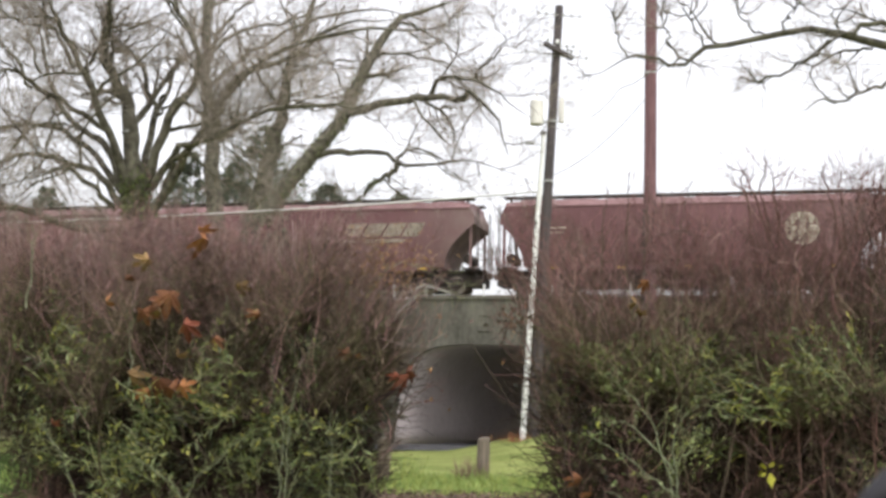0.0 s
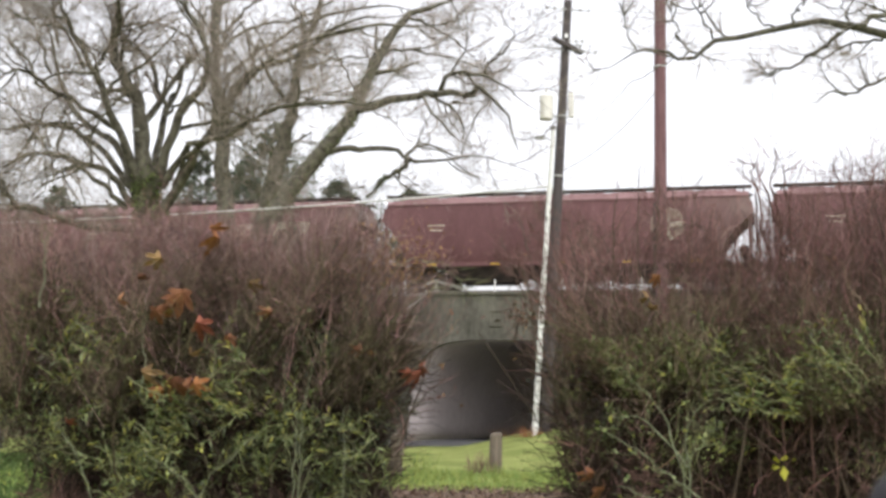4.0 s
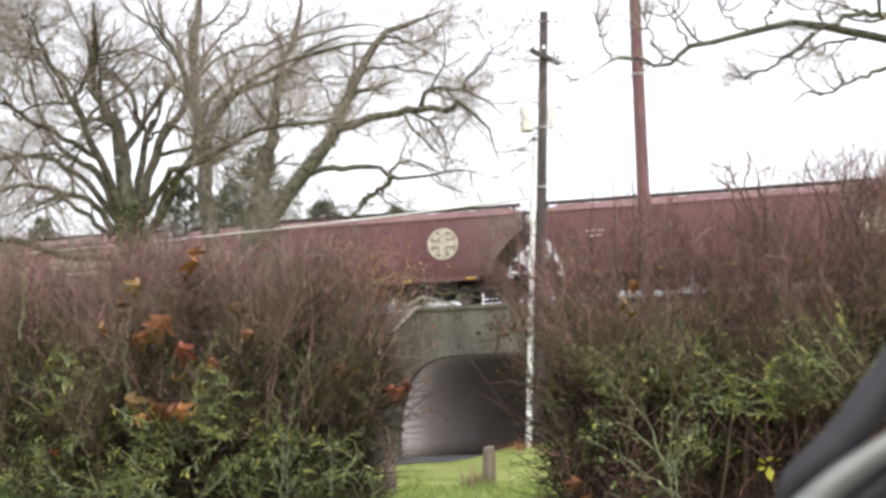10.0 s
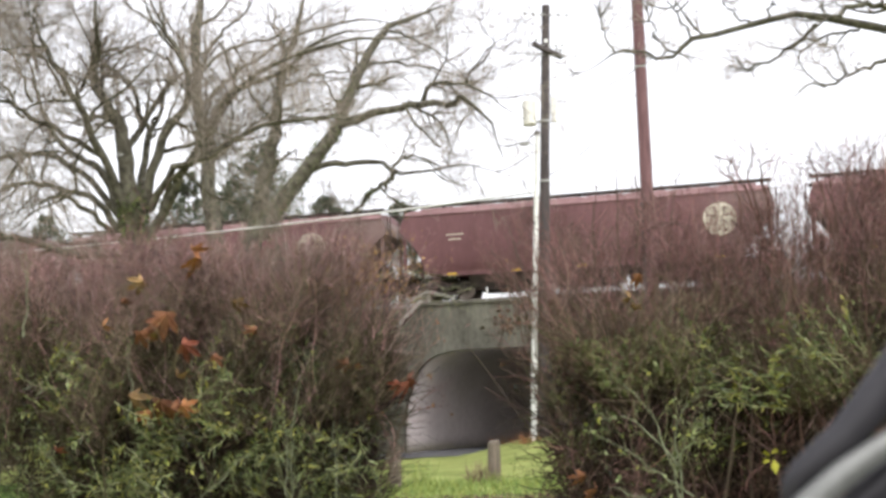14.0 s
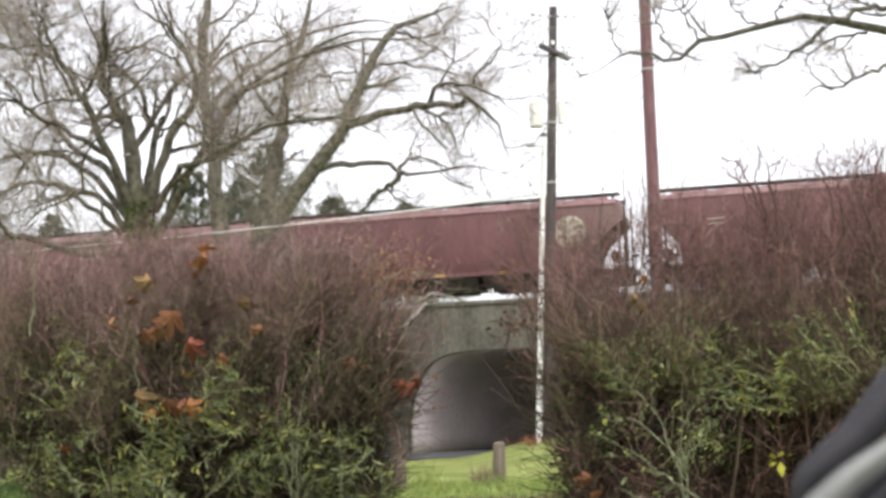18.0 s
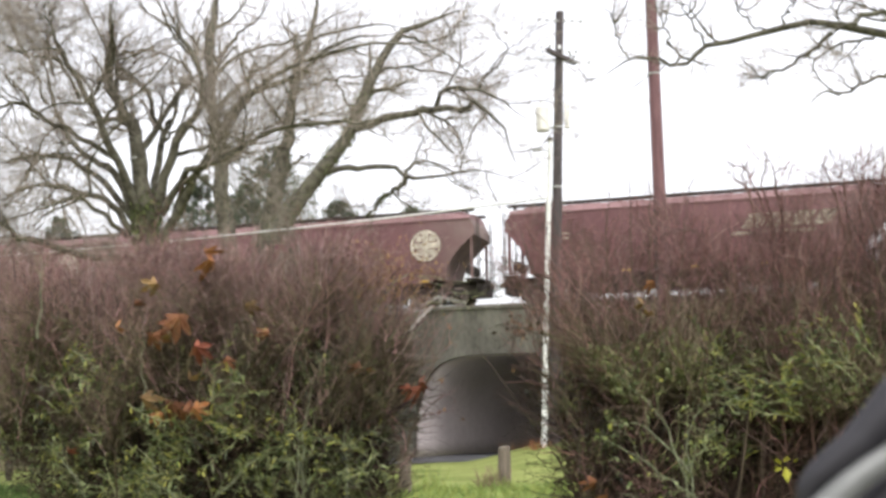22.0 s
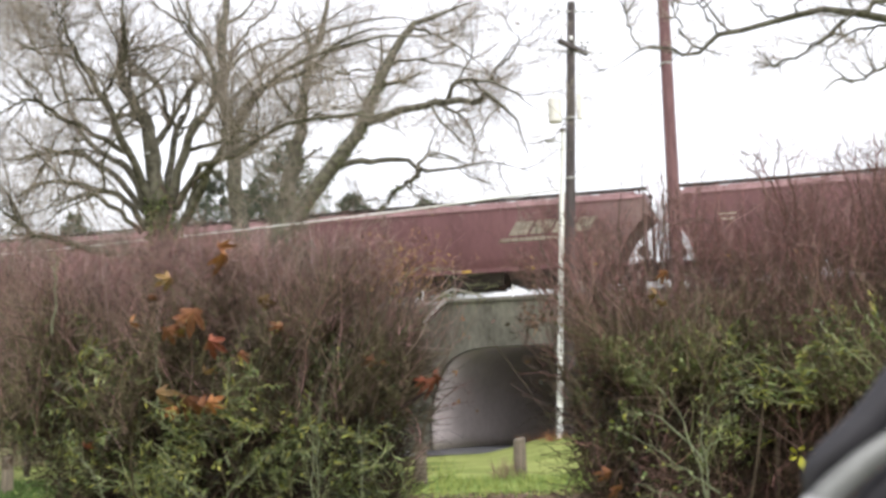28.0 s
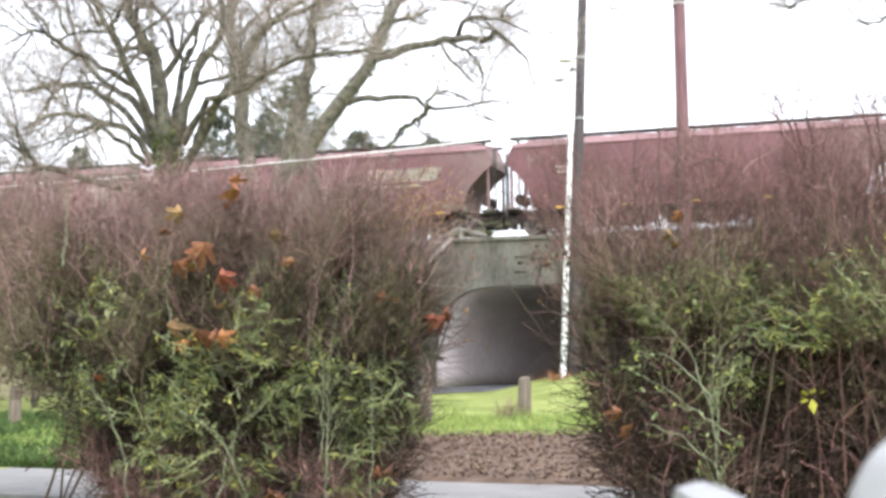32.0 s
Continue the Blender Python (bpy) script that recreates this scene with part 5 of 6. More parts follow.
fir((-12.0, 78, 0), 19.5, 5.4, "grey-green fir standing behind the railway")
fir((-16.7, 78, 0), 17.7, 4.5, "grey-green fir standing behind the railway")
fir((-7.8, 78, 0), 15.7, 6.4, "small grey-green fir behind the railway")
fir((-2.9, 78, 0), 15.2, 5.6, "small grey-green fir behind the railway")
fir((-26.0, 78, 0), 15.0, 4.5, "grey-green fir half hidden by the big tree")
fir((-13.8, 78, 0), 16.9, 4.5, "grey-green fir standing behind the railway")


# ---- hedge ----
def sprigs(p, per, size, width, forward=0.8, out=0.65):
    """Leaves set alternately along shoots p (n, k, 3), in the plane of each shoot."""
    n, k = p.shape[:2]
    i = np.repeat(np.arange(n), per)
    t = np.tile(np.linspace(0.16, 0.99, per), n) * (k - 1)
    j = np.minimum(t.astype(int), k - 2)
    g = (t - j)[:, None]
    at = p[i, j] * (1 - g) + p[i, j + 1] * g
    tan = unit(p[i, j + 1] - p[i, j])
    face = unit(rng.normal(0, 0.5, (n, 3)) + np.array([0, -0.7, 0.5]))[i]
    side = unit(np.cross(tan, face)) * np.where(np.arange(len(i)) % 2, 1, -1)[:, None]
    way = tan * forward + side * out + rng.normal(0, 0.16, at.shape)
    keep = rng.uniform(0, 1, len(i)) < 0.9
    length = rng.uniform(*size, len(i)) * (1.1 - 0.4 * t / (k - 1))
    return leaves(at[keep], way[keep], length[keep], width, 0.12)


def hedge_shrub(label, x0, x1, y, top, seed, canes, haze, middle, inner, shoots, leafy=(0.45, 2.0), thick=2.4, foot=(0.0, 0.0), leafy_x=(0.0, 1.0), depth=0.8, clear=0.0, olive=3000, stems=40, twig=RED_TWIG, droop=0.16, deep=3):
    """A shrub between x0 and x1. canes: slender branches reaching the top; haze: single fine twigs above the height thick;
    middle, inner: twigs below it, at the face and deep inside; shoots: leafy shoots within the heights leafy; foot: how far each end draws in at the ground."""
    global rng
    rng = np.random.default_rng(seed)
    cx, half = (x0 + x1) / 2, (x1 - x0) / 2
    t = thing("hedge_shrub", label, "shrub", pose(cx, y, 0), "roadside hedge")

    def crest(x):
        u = np.clip(np.abs(x) / half, 0, 1)
        return top * (1 - droop * u ** 4) + 0.08 * np.sin(x * 3.1 + seed) + 0.05 * np.sin(x * 7.7 + 2 * seed)

    def place(m, z0, z1, patchy=1.3, power=1.0):
        """Places between the heights z0 and z1, gathered in clumps."""
        z = z0 + (z1 - z0) * rng.uniform(0, 1, m) ** power
        u = rng.uniform(-1, 1, (3, m))
        lean = u * half + 0.25 * np.sin(z * 2.3 + seed)
        clump = np.sin(lean * 6.1 + 1.7 * np.sin(z * 1.9 + seed)) * 0.7 + np.sin(lean * 13 + z * 2.1 + seed) * 0.5 + np.sin(z * 7 + lean * 3 + 2 * seed) * 0.4
        u = np.take_along_axis(u, (clump + rng.uniform(0, patchy, (3, m))).argmax(0)[None], 0)[0]
        h = np.clip(z / top, 0, 1)
        x = np.where(u < 0, -(half - foot[0] * np.clip(1 - h / 0.7, 0, 1) ** 2) * -u, (half - foot[1] * np.clip(1 - h / 0.95, 0, 1)) * u)
        return np.stack([x, rng.normal(0, 0.42, m) * depth, clear + z * (crest(x) - clear) / top], 1)

    # stems from the stool
    n = stems
    base = np.stack([-half + foot[0] + (2 * half - foot[0] - foot[1]) * rng.uniform(0.1, 0.9, n), rng.normal(0, depth * 0.3, n), np.zeros(n) - 0.05], 1)
    way = np.stack([base[:, 0] * 0.2 + rng.normal(0, 0.2, n), rng.normal(0, 0.25, n), np.ones(n)], 1)
    p = grow(base, way, rng.uniform(0.45, 0.85, n) * top, 8, 0.1, 0.02)
    for line, rad in zip(p, rng.uniform(0.007, 0.018, n)):
        sheet("stem", *tubes(line[None], rad * np.linspace(1, 0.4, 8)[None], 5), STEM, t)

    # canes: long forked branches, fanning up and out to the crest
    n = canes
    at = place(n, max(0.5, leafy[1] - 0.7), thick + 0.15, 1.3)
    way = np.stack([at[:, 0] / half * 0.35 + rng.normal(0, 0.38, n), rng.normal(-0.05, 0.3, n), rng.uniform(0.6, 1.2, n)], 1)
    room = np.maximum(crest(at[:, 0]) * rng.normal(1.0, 0.035, n) - at[:, 2], 0.2)
    p = grow(at, way, np.minimum(rng.uniform(0.6, 1.5, n), room * 1.12), 9, 0.1, 0.05)
    r = rng.uniform(0.002, 0.0046, n)[:, None] * np.linspace(1, 0.35, 9)[None]
    p1, r1 = sprout(p, r, 6, 0.36, (20, 55), 0.15, 0.16, 0.07, 6, 0.6, 0.0017)
    p2, r2 = sprout(p1, r1, 2, 0.45, (20, 60), 0.2, 0.2, 0.05, 4, 0.7, 0.0013)
    sheet("cane_growth", *merged(tubes(p, r, 4), tubes(p1, r1, 3), tubes(p2, r2, 3)), twig, t, "slender reddish-brown forked branches")["kind"] = "stuff"

    # single fine twigs of the upper part
    m = haze
    at = place(m, thick - 0.25, top * 0.97, 1.3, 1.3)
    way = np.stack([rng.normal(0, 0.6, m) + 0.12 * at[:, 0] / half, rng.normal(0, 0.5, m), rng.uniform(0.0, 1.1, m)], 1)
    room = np.maximum(crest(at[:, 0]) * (1 + rng.normal(0, 0.03, m)) - at[:, 2], 0.1)
    p = grow(at, way, np.minimum(rng.uniform(0.15, 0.6, m), room * 1.2 + rng.exponential(0.06, m)), 5, 0.3, 0.08)
    r = (0.0013 + rng.exponential(0.0007, m))[:, None] * np.linspace(1.1, 0.5, 5)[None]
    p2, r2 = sprout(p[: m // 2], r[: m // 2], 2, 0.5, (25, 70), 0.15, 0.25, 0.08, 4, 0.8, 0.0012)
    sheet("top_growth", *merged(tubes(p, r, 3), tubes(p2, r2, 3)), twig, t, "fine reddish-brown bare twigs")["kind"] = "stuff"

    # olive-grey twigs of the middle, fanning up and out
    m = middle
    at = place(m, max(0.7, leafy[1] - 0.55), thick + 0.1, 1.0)
    at[:, 1] -= 0.1 * depth
    way = np.stack([rng.normal(0, 0.6, m) + 0.5 * at[:, 0] / half, rng.normal(-0.1, 0.4, m), rng.uniform(0.2, 1.2, m)], 1)
    p = grow(at, way, rng.uniform(0.15, 0.55, m), 5, 0.25, 0.06)
    r = (0.0014 + rng.exponential(0.0009, m))[:, None] * np.linspace(1.1, 0.5, 5)[None]
    sheet("middle_growth", *tubes(p, r, 3), MID_TWIG, t, "fine olive-grey twigs")["kind"] = "stuff"

    # brown twigs on the face of the foot
    m = middle // 3
    at = place(m, 0.03, leafy[0] + 0.2)
    at[:, 1] -= 0.25 * depth
    way = np.stack([rng.normal(0, 0.6, m) + 0.3 * at[:, 0] / half, rng.normal(-0.2, 0.4, m), rng.uniform(0.0, 1.1, m)], 1)
    p = grow(at, way, rng.uniform(0.12, 0.45, m), 5, 0.25, 0.04)
    r = (0.0014 + rng.exponential(0.0009, m))[:, None] * np.linspace(1.1, 0.5, 5)[None]
    sheet("foot_growth", *tubes(p, r, 3), DARK_RED_TWIG, t, "bare brown twigs at the foot")["kind"] = "stuff"

    # twigs deep inside and at the foot, coloured dark for the shade there
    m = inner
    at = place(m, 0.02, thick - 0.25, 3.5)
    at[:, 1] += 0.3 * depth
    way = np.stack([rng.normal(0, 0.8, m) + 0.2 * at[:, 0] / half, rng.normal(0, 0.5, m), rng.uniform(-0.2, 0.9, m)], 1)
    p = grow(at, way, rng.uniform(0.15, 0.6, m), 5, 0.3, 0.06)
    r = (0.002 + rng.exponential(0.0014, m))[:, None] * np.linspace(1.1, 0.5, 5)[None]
    sheet("inner_growth", *tubes(p, r, 3), SHADED_TWIG, t, "tangled dark olive-brown twigs")["kind"] = "stuff"

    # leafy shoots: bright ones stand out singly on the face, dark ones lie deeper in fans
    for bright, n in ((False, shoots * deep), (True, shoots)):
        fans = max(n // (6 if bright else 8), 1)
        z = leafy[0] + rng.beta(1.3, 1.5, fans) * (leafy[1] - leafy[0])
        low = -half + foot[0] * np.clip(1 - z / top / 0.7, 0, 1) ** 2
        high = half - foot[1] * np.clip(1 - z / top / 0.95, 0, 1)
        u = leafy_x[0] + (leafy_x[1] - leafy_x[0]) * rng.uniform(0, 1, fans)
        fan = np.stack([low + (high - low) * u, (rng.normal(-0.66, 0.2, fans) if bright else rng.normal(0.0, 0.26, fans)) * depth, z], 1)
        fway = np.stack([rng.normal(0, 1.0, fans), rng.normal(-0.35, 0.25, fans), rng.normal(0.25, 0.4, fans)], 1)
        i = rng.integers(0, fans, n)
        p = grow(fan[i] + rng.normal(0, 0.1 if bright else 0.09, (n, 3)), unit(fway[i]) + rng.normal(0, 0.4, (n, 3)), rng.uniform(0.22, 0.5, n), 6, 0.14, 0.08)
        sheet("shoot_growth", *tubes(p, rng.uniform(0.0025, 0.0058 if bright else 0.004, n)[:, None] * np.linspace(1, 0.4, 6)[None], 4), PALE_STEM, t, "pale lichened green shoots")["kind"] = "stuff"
        # leaf colours carry the lit face and the shaded depth
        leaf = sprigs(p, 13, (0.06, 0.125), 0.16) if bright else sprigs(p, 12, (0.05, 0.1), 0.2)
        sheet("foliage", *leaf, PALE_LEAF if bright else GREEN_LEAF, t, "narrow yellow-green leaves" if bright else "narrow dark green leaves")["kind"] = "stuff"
    # sparse small olive leaves higher up
    lat = place(olive, leafy[0] + 0.4, thick - 0.05)
    lat[:, 1] -= 0.3 * depth
    sheet("upper_foliage", *leaves(lat, rng.normal(0, 1, (olive, 3)), rng.uniform(0.02, 0.055, olive), 0.24), OLIVE_LEAF, t)["kind"] = "stuff"
    # withered leaves hanging in the dark foot
    q = 900
    lat = place(q, 0.02, 0.7)
    lat[:, 1] -= rng.uniform(0.1, 0.5, q) * depth
    sheet("withered_foliage", *leaves(lat, rng.normal(0, 1, (q, 3)), rng.uniform(0.025, 0.06, q), 0.45), WITHERED_LEAF, t, "withered brown leaves")["kind"] = "stuff"
    return t


def maple_leaf(bm, m, size, fold):
    """One big lobed leaf, cupped along its ribs, added to bm at the pose m."""
    rim = [(180, 0.12)]
    for a, r in [(-112, 0.62), (-52, 0.92), (0, 1.0), (52, 0.92), (112, 0.62)]:
        rim += [(a - 15, r * 0.72), (a - 9, r * 0.8), (a, r), (a + 9, r * 0.8), (a + 15, r * 0.72)]
        if a < 112:
            rim.append((a + (30 if abs(a + 30) < 40 else 28), 0.38))
    mid = bm.verts.new(m @ Vector((0, 0, 0)))
    ring = []
    for a, r in rim:
        x, z = math.sin(radians(a)) * r * size * 0.55, math.cos(radians(a)) * r * size * 0.55
        ring.append(bm.verts.new(m @ Vector((x, fold * (abs(x) * 1.2 + max(z, 0) ** 2 * 2.5 / size), z))))
    for i in range(len(ring)):
        bm.faces.new((mid, ring[i], ring[(i + 1) % len(ring)]))


def stray_branch(label, start, bend, tip, r, side_twigs, leaf_count, material, seed, stem=STEM, twig=RED_TWIG, stout=0.6):
    """One branch standing clear of the hedge, with side twigs and a few leaves."""
    global rng
    rng = np.random.default_rng(seed)
    t = thing("stray_branch", label, "branch", pose(*start), "stray hedge branches")
    p = curve_through([(0, 0, -0.15), tuple(Vector(bend) - Vector(start)), tuple(Vector(tip) - Vector(start))], 12)[None]
    p[:, 1:] += rng.normal(0, 0.012, (1, 11, 3))
    rr = np.linspace(r, r * 0.4, 12)[None] * rng.uniform(0.8, 1.2, (1, 12))
    sheet("branch", *tubes(p, rr, 6), stem, t)
    p1, r1 = sprout(p, rr, side_twigs, 0.35, (25, 65), 0.12, 0.2, 0.08, 6, stout, 0.002)
    p2, r2 = sprout(p1, r1, 3, 0.5, (20, 60), 0.2, 0.2, 0.05, 4, 0.7, 0.0016)
    sheet("side_growth", *merged(tubes(p1, r1, 3), tubes(p2, r2, 3)), twig, t)["kind"] = "stuff"
    if leaf_count:
        i = rng.integers(0, len(p2), leaf_count)
        sheet("foliage", *leaves(p2[i, 3], rng.normal(0, 1, (leaf_count, 3)), rng.uniform(0.02, 0.05, leaf_count), 0.5), material, t)["kind"] = "stuff"


def leaf_spray(x, y, z, size, count, material, label, name="dead_leaf_spray", leaf=0.085):
    t = thing(name, label, "leaves", pose(x, y, z), "caught autumn leaves")
    at = rng.normal(0, 0.29, (count, 3)) * np.array([size[0], 0.12, size[1]])
    sheet("dead_foliage", *leaves(at, rng.normal(0, 1, (count, 3)) + np.array([0, 0, -0.4]), rng.uniform(0.6, 1.3, count) * leaf, 0.6), material, t)["kind"] = "stuff"
    v, f = tubes(grow(at[:6] * 0.4 + np.array([0, 0.08, 0]), rng.normal(0, 0.5, (6, 3)) + np.array([0, 0, -1.0]), np.full(6, 0.25), 4, 0.2, 0), np.full((6, 4), 0.0022), 4)
    sheet("twig", v, f, SHADED_TWIG, t)


LEFT = "tangled bare-topped hedge shrub, reddish twigs over green leaves"
hedge_shrub(LEFT, -3.0, -0.42, 10.6, 3.1, 11, 400, 4600, 6500, 13000, 150, (0.42, 2.0), 2.5, (0.1, 0.42), (0.0, 0.97), olive=3500, deep=3)
hedge_shrub(LEFT, -4.2, -2.3, 10.9, 3.12, 12, 300, 3200, 4800, 8500, 80, (0.55, 2.1), 2.5, (1.5, 0.1), olive=6500, deep=3)
hedge_shrub("dark reddish bare hedge shrub with clear stems below", -7.2, -3.6, 12.4, 3.3, 13, 260, 2900, 4200, 3000, 40, (1.2, 1.9), 2.6, clear=1.05, stems=9, olive=1200)
hedge_shrub("hedge shrub with pale lichened shoots and reddish twigs", 0.72, 2.75, 9.3, 3.04, 14, 330, 2300, 4000, 9000, 30, (1.25, 2.0), 2.15, (0.4, 0.0), (0.12, 1.0), olive=9000, stems=26, twig=DARK_RED_TWIG, droop=0.05, deep=4)
hedge_shrub("tall ragged hedge shrub with reddish upright twigs", 2.3, 4.4, 9.1, 3.34, 15, 450, 3200, 4600, 8000, 34, (1.25, 2.05), 2.2, olive=9000, stems=26, twig=DARK_RED_TWIG, droop=0.1, deep=4)
stray_branch("reddish bare branch leaning out of the hedge", (0.85, 9.3, 1.3), (0.6, 9.3, 2.0), (0.45, 9.35, 2.55), 0.009, 9, 12, DEAD_LEAF, 31)
stray_branch("dark forked branch leaning before the white pole", (0.72, 9.2, 1.75), (0.6, 9.2, 2.2), (0.4, 9.2, 2.65), 0.009, 9, 0, DEAD_LEAF, 30, STEM, DARK_RED_TWIG)
stray_branch("thin leafy branch leaning out of the hedge", (0.95, 9.2, 1.0), (0.72, 9.15, 1.5), (0.5, 9.1, 1.95), 0.007, 6, 14, GREEN_LEAF, 32)
stray_branch("red-brown twiggy branch leaning into the gap", (-0.6, 10.4, 1.0), (-0.32, 10.4, 1.8), (-0.1, 10.4, 2.35), 0.009, 9, 25, DEAD_LEAF, 33)
stray_branch("bare branch leaning into the gap of the hedge", (-0.75, 10.3, 0.8), (-0.45, 10.3, 1.4), (-0.15, 10.3, 1.75), 0.008, 9, 10, DEAD_LEAF, 34)
SUCKERS = (((2.45, 2.6), (2.27, 3.21), (2.05, 3.39)), ((2.45, 2.6), (2.33, 3.17), (2.33, 3.47)), ((2.48, 2.6), (2.42, 3.23), (2.48, 3.35)), ((2.99, 2.6), (2.93, 3.1), (2.89, 3.37)), ((2.96, 2.6), (2.85, 3.16), (2.74, 3.37)), ((3.05, 2.6), (3.05, 3.16), (3.1, 3.45)), ((3.11, 2.6), (3.19, 3.15), (3.27, 3.45)), ((3.17, 2.6), (3.3, 3.09), (3.39, 3.38)), ((2.31, 2.7), (2.21, 3.12), (2.15, 3.36)))
for n, ((ax, az), (mx, mz), (tx, tz)) in enumerate(SUCKERS):
    stray_branch("tall forked bare sucker above the hedge top", (ax, 9.1, az), (mx, 9.1, mz), (tx, 9.0, tz), 0.0095, 12, 0, DEAD_LEAF, 71 + n, RED_STEM, DARK_RED_TWIG)
for n, (ax, az, tx, tz) in enumerate(((1.3, 2.7, 1.29, 3.32), (1.45, 2.7, 1.44, 3.3), (1.66, 2.7, 1.76, 3.26), (1.1, 2.7, 1.14, 3.19))):
    stray_branch("single thin bare sucker above the hedge top", (ax, 9.1, az), ((ax + tx) / 2 + 0.01, 9.1, (az + tz) / 2), (tx, 9.0, tz), 0.0075, 5, 0, DEAD_LEAF, 91 + n, STEM, DARK_RED_TWIG)
LICHEN = "pale lichen-covered forked branch on the hedge's face"
BRANCHES = (((1.57, 8.5, 1.0), (1.39, 8.5, 1.44), (1.09, 8.48, 1.8), 41), ((1.56, 8.5, 1.05), (1.55, 8.5, 1.38), (1.69, 8.48, 1.59), 42), ((1.64, 8.5, 1.06), (1.32, 8.5, 1.14), (0.94, 8.5, 1.4), 43), ((1.54, 8.5, 1.27), (1.26, 8.5, 1.43), (1.0, 8.5, 1.46), 44), ((1.56, 8.5, 1.3), (1.65, 8.5, 1.33), (1.76, 8.48, 1.4), 61), ((1.55, 8.5, 0.3), (1.53, 8.5, 0.65), (1.56, 8.5, 1.1), 62), ((1.7, 8.5, 0.5), (1.4, 8.5, 0.82), (1.05, 8.5, 1.0), 63))
for start, bend, tip, seed in BRANCHES:
    stray_branch(LICHEN, start, bend, tip, 0.007, 11, 45, PALE_LEAF, seed, LICHEN_BARK, PALE_STEM, 0.55)
for start, bend, tip, seed in (((-2.2, 9.8, 0.4), (-2.0, 9.75, 0.9), (-1.6, 9.7, 1.25), 51), ((-1.3, 9.8, 0.4), (-1.28, 9.75, 1.1), (-1.22, 9.7, 1.75), 52), ((-2.9, 9.9, 0.4), (-3.0, 9.85, 0.9), (-3.3, 9.8, 1.4), 53), ((-1.9, 9.8, 0.3), (-2.1, 9.75, 0.8), (-2.5, 9.7, 1.1), 54)):
    stray_branch(LICHEN, start, bend, tip, 0.008, 12, 90, PALE_LEAF, seed, LICHEN_BARK, PALE_STEM, 0.55)
for start, bend, tip, r, seed in (((2.44, 8.6, 0.7), (2.45, 8.6, 1.96), (2.76, 8.6, 2.7), 0.0083, 45), ((2.38, 8.6, 1.9), (2.19, 8.6, 2.1), (2.06, 8.6, 2.6), 0.006, 46), ((2.98, 8.6, 1.0), (2.96, 8.6, 2.35), (3.08, 8.6, 2.75), 0.0083, 47), ((2.28, 8.6, 0.6), (2.24, 8.6, 1.5), (2.17, 8.6, 2.2), 0.0067, 64), ((2.62, 8.6, 0.7), (2.6, 8.6, 1.5), (2.66, 8.6, 2.3), 0.0067, 65), ((2.46, 8.6, 1.95), (2.6, 8.6, 2.2), (2.66, 8.6, 2.75), 0.0053, 66), ((1.3, 8.7, 1.5), (1.27, 8.7, 2.1), (1.4, 8.7, 2.8), 0.006, 67)):
    stray_branch("upright reddish branching stem of the hedge", start, bend, tip, r, 12, 0, GREEN_LEAF, seed, RED_STEM, DARK_RED_TWIG)
for x, low, high, seed in ((-2.6, 1.7, 2.15, 55), (-3.45, 2.4, 2.95, 56), (-1.35, 0.8, 1.7, 57), (-0.95, 0.4, 1.5, 58)):
    stray_branch("pale upright stem on the hedge's face", (x, 9.85, low), (x + 0.02, 9.85, (low + high) / 2), (x, 9.85, high), 0.007, 3, 0, GREEN_LEAF, seed, LICHEN_BARK, PALE_STEM)
stray_branch("grey lichened twiggy branch before the train", (-0.95, 10.2, 2.2), (-0.5, 10.2, 2.72), (0.0, 10.2, 2.55), 0.007, 12, 0, GREEN_LEAF, 48, LICHEN_BARK, PALE_STEM)
stray_branch("grey lichened twiggy branch before the train", (-0.8, 10.25, 2.1), (-0.35, 10.25, 2.45), (0.08, 10.25, 2.5), 0.006, 12, 0, GREEN_LEAF, 49, LICHEN_BARK, PALE_STEM)


def caught_leaves(x, y, z, sizes, material, label):
    """A few big lobed leaves hanging in the hedge."""
    t = thing("caught_leaf", label, "leaves", pose(x, y, z), "caught autumn leaves")
    for k, size in enumerate(sizes):
        bm = bmesh.new()
        maple_leaf(bm, pose(float(rng.normal(0, 0.05)) * (k > 0), 0.02 * k, float(rng.normal(0, 0.05)) * (k > 0), float(rng.uniform(-35, 35)), float(rng.uniform(110, 250)), float(rng.uniform(-40, 40))), size, float(rng.uniform(0.7, 1.8)))
        part("leaf_blade", bm, material, t)


BIG_LEAF = "big withered maple leaf caught in the hedge twigs"
for x, z, sizes, tone in ((-2.02, 2.85, (0.33, 0.21,), ORANGE_LEAF), (-2.47, 2.67, (0.21,), TAN_LEAF), (-2.28, 2.4, (0.33, 0.25,), RUST_LEAF), (-1.74, 2.48, (0.21,), TAN_LEAF), (-2.79, 2.32, (0.19,), ORANGE_LEAF), (-2.49, 2.25, (0.25, 0.18,), RUST_LEAF), (-2.14, 2.15, (0.26,), RED_LEAF), (-2.34, 2.26, (0.19,), TAN_LEAF), (-2.2, 1.89, (0.2,), TAN_LEAF), (-2.58, 1.75, (0.26,), TAN_LEAF), (-2.33, 1.7, (0.28, 0.25,), RUST_LEAF), (-2.15, 1.66, (0.22,), ORANGE_LEAF), (-3.17, 1.34, (0.16,), RED_LEAF), (-2.41, 1.61, (0.16,), ORANGE_LEAF), (-1.9, 2.05, (0.15,), RUST_LEAF), (-1.55, 2.25, (0.14,), RUST_LEAF), (-2.65, 2.5, (0.15,), RUST_LEAF)):
    caught_leaves(x, 9.8, z, sizes, tone, BIG_LEAF)
